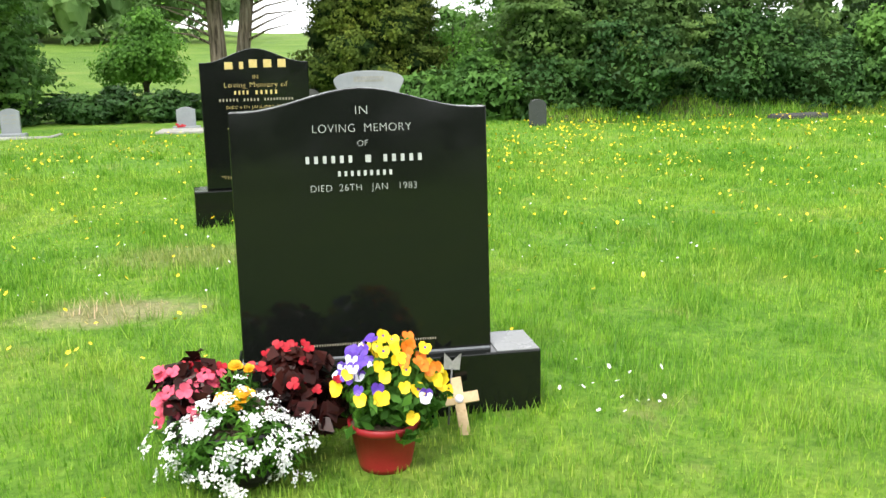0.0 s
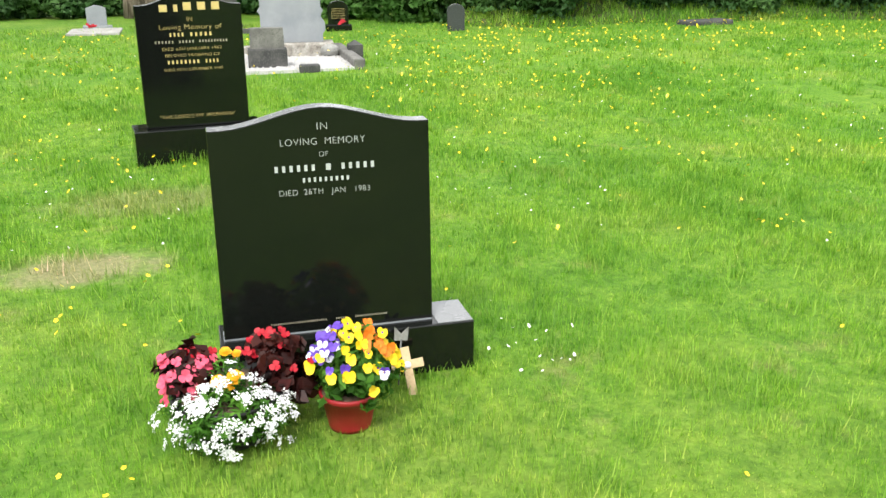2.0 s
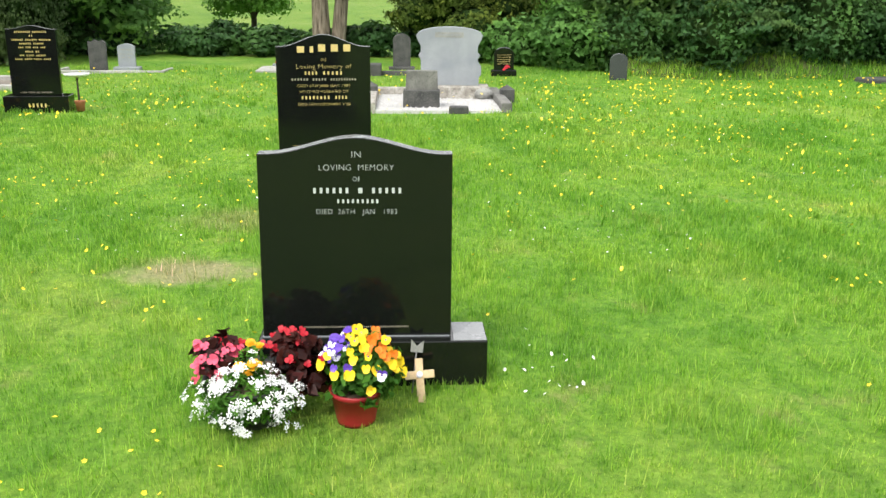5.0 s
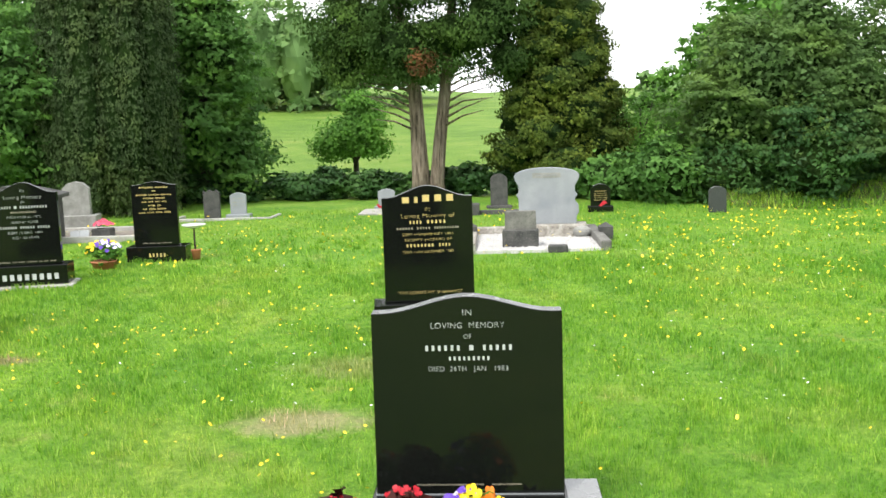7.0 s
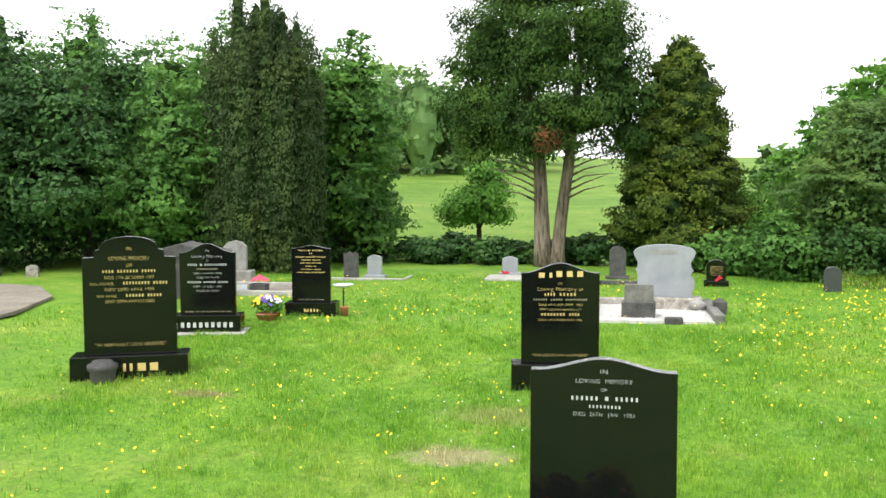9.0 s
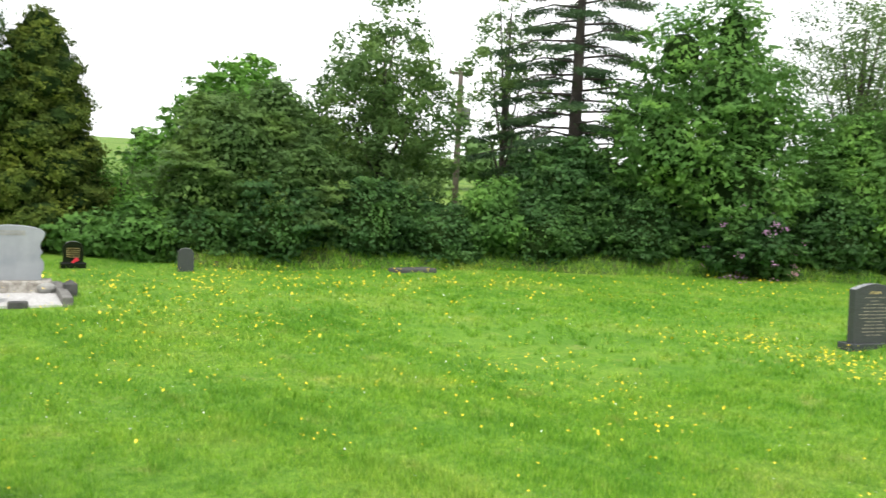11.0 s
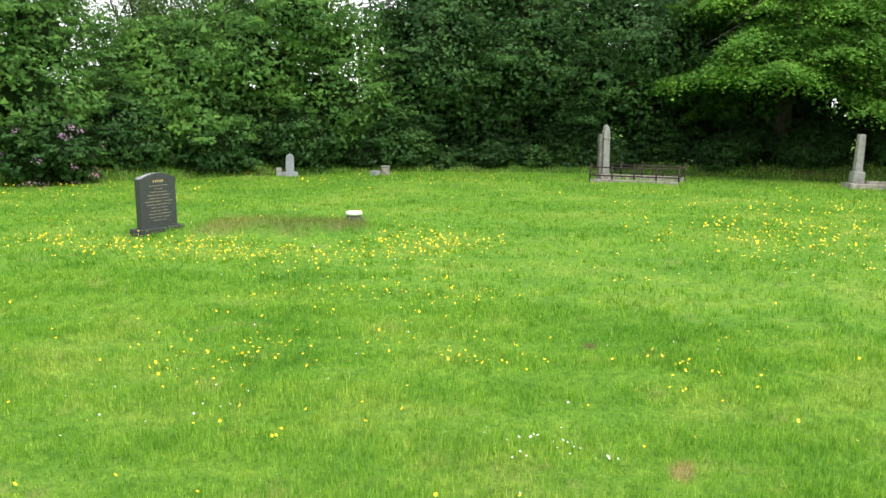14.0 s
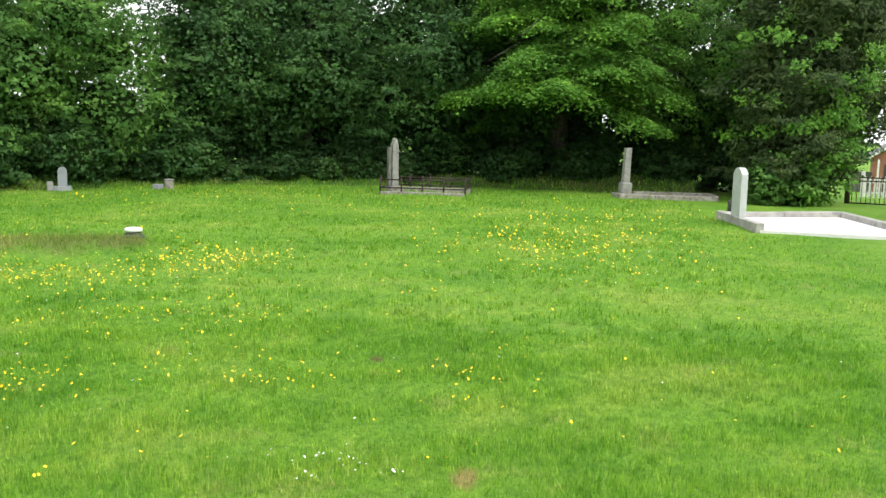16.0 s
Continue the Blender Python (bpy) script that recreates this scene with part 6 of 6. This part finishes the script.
lawn(115000, (-3.0, 3.2, -2.0, 2.4), 0.016, 0.046, 0.0026, 0.005, "short lush green churchyard grass")
lawn(130000, (-5.6, 5.6, 1.2, 7.6), 0.03, 0.06, 0.007, 0.013, "green churchyard grass between the rows")
lawn(230000, (2.0, 8.6, -8.6, 2.4), 0.025, 0.065, 0.0056, 0.0095, "short green lawn grass")
lawn(50000, (-10, 13, 5, 15), 0.04, 0.08, 0.012, 0.02, "green grass towards the back hedge")
lawn(90000, (7.4, 20.6, -10.6, 12), 0.035, 0.07, 0.012, 0.02, "green grass across the open lawn")
lawn(14000, (20, 27, -9, 9), 0.05, 0.12, 0.02, 0.03, "grass at the foot of the trees")
lawn(6000, (-9, -2.4, -1, 6), 0.03, 0.07, 0.01, 0.016, "green grass beside the gravel")

# taller tufts round stones and on the mound
tp = []
for cx, cy, sx, sy, n in ((0.1, -0.085, 0.3, 0.02, 160), (0.55, 0.1, 0.02, 0.12, 70), (11.4, 1.8, 0.35, 0.4, 1100), (11.8, 1.1, 0.35, 0.45, 1100), (12.2, 0.3, 0.3, 0.35, 900), (-0.4, 3.52, 0.45, 0.03, 300), (-4.8, 3.45, 0.7, 0.05, 200), (12.7, 0.7, 0.3, 0.3, 200), (0.0, -0.48, 0.35, 0.08, 120), (10.7, 2.6, 0.4, 0.3, 200)):
    tp.append(np.stack([rng.normal(cx, sx, n), rng.normal(cy, sy, n), np.zeros(n)], -1))
tp = np.concatenate(tp)
tp[:, 2] = ground_z(tp[:, 0], tp[:, 1])
blades("tall_grass", tp, rng.uniform(0.05, 0.12, len(tp)) * np.where(np.hypot(tp[:, 0], tp[:, 1]) < 2, 0.5, 1.0), rng.uniform(0.004, 0.009, len(tp)), "longer grass tufts left round the stones", 0.7)

# coarse tufts that break up the mown surface
tc_ = np.concatenate([np.stack([rng.uniform(2.0, 9, 1100), rng.uniform(-9, 3, 1100)], -1), np.stack([rng.uniform(-3, 3.2, 900), rng.uniform(-2.4, 3, 900)], -1), np.stack([rng.uniform(-6, 8, 900), rng.uniform(3, 10, 900)], -1), np.stack([rng.uniform(8, 18, 800), rng.uniform(-8, 7, 800)], -1)])
okt = ~((tc_[:, 0] > -0.62) & (tc_[:, 0] < 0.62) & (tc_[:, 1] > -0.6) & (tc_[:, 1] < 0.4)) & ~((tc_[:, 0] > -0.35) & (tc_[:, 0] < 1.7) & (tc_[:, 1] > 7.9))
tc_ = np.repeat(tc_[okt], 22, 0)
tc_ = tc_ + rng.normal(0, 0.035, tc_.shape)
tp = np.stack([tc_[:, 0], tc_[:, 1], ground_z(tc_[:, 0], tc_[:, 1]) - 0.004], -1)
near = np.clip(np.hypot(tp[:, 0], tp[:, 1] + 4) / 5, 0.8, 2.2)
blades("grass_tufts", tp, rng.uniform(0.05, 0.1, len(tp)), rng.uniform(0.004, 0.007, len(tp)) * near, "coarse tufts of longer grass in the lawn", 0.9)

bq, bw = np.array(bv)[np.array(bf)], rng.integers(0, len(bf), 16000)
bu, bt = rng.uniform(0, 1, (16000, 1)), rng.uniform(0, 1, (16000, 1))
bp3 = (bq[bw, 0] * (1 - bu) + bq[bw, 1] * bu) * (1 - bt) + (bq[bw, 3] * (1 - bu) + bq[bw, 2] * bu) * bt
blades("bank_grass", bp3 - (0, 0, 0.01), rng.uniform(0.06, 0.18, 16000), rng.uniform(0.014, 0.03, 16000), "rough longer grass on the bank", 0.8)

mat_butter = two_scale("yellow_petals", (0.85, 0.6, 0.01), (0.9, 0.7, 0.02), (0.75, 0.5, 0.0), 30, 300, 0.35, 0.1, 0.001)
mat_daisy = two_scale("white_petals", (0.8, 0.8, 0.78), (0.85, 0.85, 0.84), (0.7, 0.7, 0.68), 30, 300, 0.6, 0.1, 0.001)


def heads(name, pts, size, material, label):
    """Five-petalled wild flower heads, each a shallow cup on a thin stem."""
    n = len(pts)
    k = 5
    a = rng.uniform(0, 6.28, n)[:, None] + np.arange(2 * k)[None] * math.pi / k
    r = np.where(np.arange(2 * k) % 2 == 0, 1.0, 0.72)[None] * size[:, None]
    tilt = rng.normal(0, 0.45, (n, 2))
    ring = np.stack([np.cos(a) * r, np.sin(a) * r, 0.35 * r], -1)
    ring[:, :, 2] += ring[:, :, 0] * tilt[:, :1] + ring[:, :, 1] * tilt[:, 1:]
    v = np.concatenate([np.zeros((n, 1, 3)), ring], 1) + pts[:, None]
    b = np.arange(n)[:, None, None] * (2 * k + 1)
    f = (b + np.array([[0, 1 + i, 1 + (i + 1) % (2 * k)] for i in range(2 * k)])[None]).reshape(-1, 3)
    return tagged(raw_mesh(name, v.reshape(-1, 3), f, material), label, "wild flowers", kind="stuff")


def flower_points(groups):
    out = []
    for n, cx, cy, sx, sy, z in groups:
        x, y = rng.normal(cx, sx, n), rng.normal(cy, sy, n)
        out.append(np.stack([x, y, ground_z(x, y) + rng.uniform(0.6, 1.3, n) * z], -1))
    p = np.concatenate(out)
    keep = ~((p[:, 0] > -0.6) & (p[:, 0] < 0.6) & (p[:, 1] > -0.6) & (p[:, 1] < 0.3))
    keep &= ~((p[:, 0] > -0.3) & (p[:, 0] < 1.65) & (p[:, 1] > 7.95) & (p[:, 1] < 9.9))
    keep &= ~((p[:, 0] > 16.9) & (p[:, 0] < 21.0) & (p[:, 1] > -12.15) & (p[:, 1] < -9.2 + 0.13 * (p[:, 0] - 17.45)))
    return p[keep]


def even_points(n, x0, x1, y0, y1, z):
    x, y = rng.uniform(x0, x1, n), rng.uniform(y0, y1, n)
    return np.stack([x, y, ground_z(x, y) + rng.uniform(0.6, 1.3, n) * z], -1)


butter = flower_points([
    (30, -0.9, -0.85, 0.35, 0.25, 0.06), (8, 0.3, -1.1, 0.6, 0.15, 0.06), (14, -0.6, 0.6, 0.5, 0.4, 0.07), (60, 2.2, 4.2, 0.7, 0.7, 0.09), (90, 3.2, 6.0, 1.0, 0.6, 0.09),
    (60, -1.4, 3.6, 0.8, 0.6, 0.08), (50, -3.0, 3.6, 0.6, 0.9, 0.08), (120, -2.5, 8.5, 1.6, 1.3, 0.09), (150, 3.0, 9.0, 1.5, 1.0, 0.1), (160, 6.0, 10.5, 2.2, 1.0, 0.1),
    (90, 4.2, 3.0, 1.0, 1.2, 0.08), (60, 5.0, 0.5, 0.8, 1.0, 0.08), (180, 9.7, 0.9, 0.6, 1.0, 0.1), (170, 10.9, -1.1, 0.8, 0.6, 0.1), (90, 9.2, 3.3, 0.7, 0.7, 0.1), (60, 8.6, -1.2, 0.8, 0.5, 0.1),
    (330, 14.6, -5.6, 2.3, 1.1, 0.1), (100, 19, -6.8, 1.5, 1.2, 0.1), (120, 22, 2.5, 1.5, 2.0, 0.1), (150, 14.5, 8.0, 2.0, 1.5, 0.1),
])
extra = flower_points([(240, 9.6, 0.6, 0.4, 0.7, 0.1), (170, 11.1, -1.3, 0.5, 0.5, 0.1), (140, 9.4, 2.6, 0.4, 0.7, 0.1), (40, 8.2, -3.0, 0.25, 0.25, 0.1), (26, 6.5, -5.07, 0.35, 0.3, 0.09), (10, 2.56, 1.05, 0.08, 0.05, 0.07), (30, -3.3, 0.7, 0.5, 0.5, 0.07), (70, -2.9, 2.2, 0.8, 0.7, 0.07), (60, 2.3, 6.6, 0.5, 0.4, 0.09), (46, 5.6, -2.2, 0.9, 0.7, 0.08), (90, 8.0, -2.2, 0.5, 0.6, 0.1), (170, 13.6, -5.8, 1.3, 0.7, 0.1), (60, 6.2, -3.6, 0.3, 0.3, 0.09), (50, 5.4, -2.2, 0.3, 0.25, 0.09), (120, 5.4, 2.0, 0.6, 0.9, 0.09)])
butter = np.concatenate([butter, extra, even_points(200, 2, 9, -8, 3, 0.08), even_points(330, -9, 12, 3, 13, 0.09), even_points(500, -8, 11, 7, 12.5, 0.1), even_points(300, 9, 24, -9, 10, 0.1), even_points(70, -2.5, 3, 0.5, 3.5, 0.07)])
dist = np.hypot(butter[:, 0], butter[:, 1] + 4)
heads("buttercups", butter, rng.uniform(0.0085, 0.0125, len(butter)) * np.clip(dist / 8.5, 1, 1.75), mat_butter, "scattered yellow buttercups in the grass")
daisy = np.concatenate([flower_points([(22, 0.75, 0.15, 0.12, 0.22, 0.03), (30, 1.5, 2.2, 0.5, 0.5, 0.04), (30, -1.2, 2.6, 0.5, 0.5, 0.03), (14, 4.4, -2.2, 0.3, 0.5, 0.05), (36, 4.82, -4.55, 0.12, 0.2, 0.05), (40, 4, 4, 1.5, 1.5, 0.05)]), even_points(190, 2.5, 14, -8, 6, 0.05), even_points(110, -6, 9, 2, 11, 0.06)])
dist = np.hypot(daisy[:, 0], daisy[:, 1] + 4)
heads("daisies", daisy, rng.uniform(0.005, 0.009, len(daisy)) * np.clip(dist / 9, 1, 1.7), mat_daisy, "small white daisies in the grass")
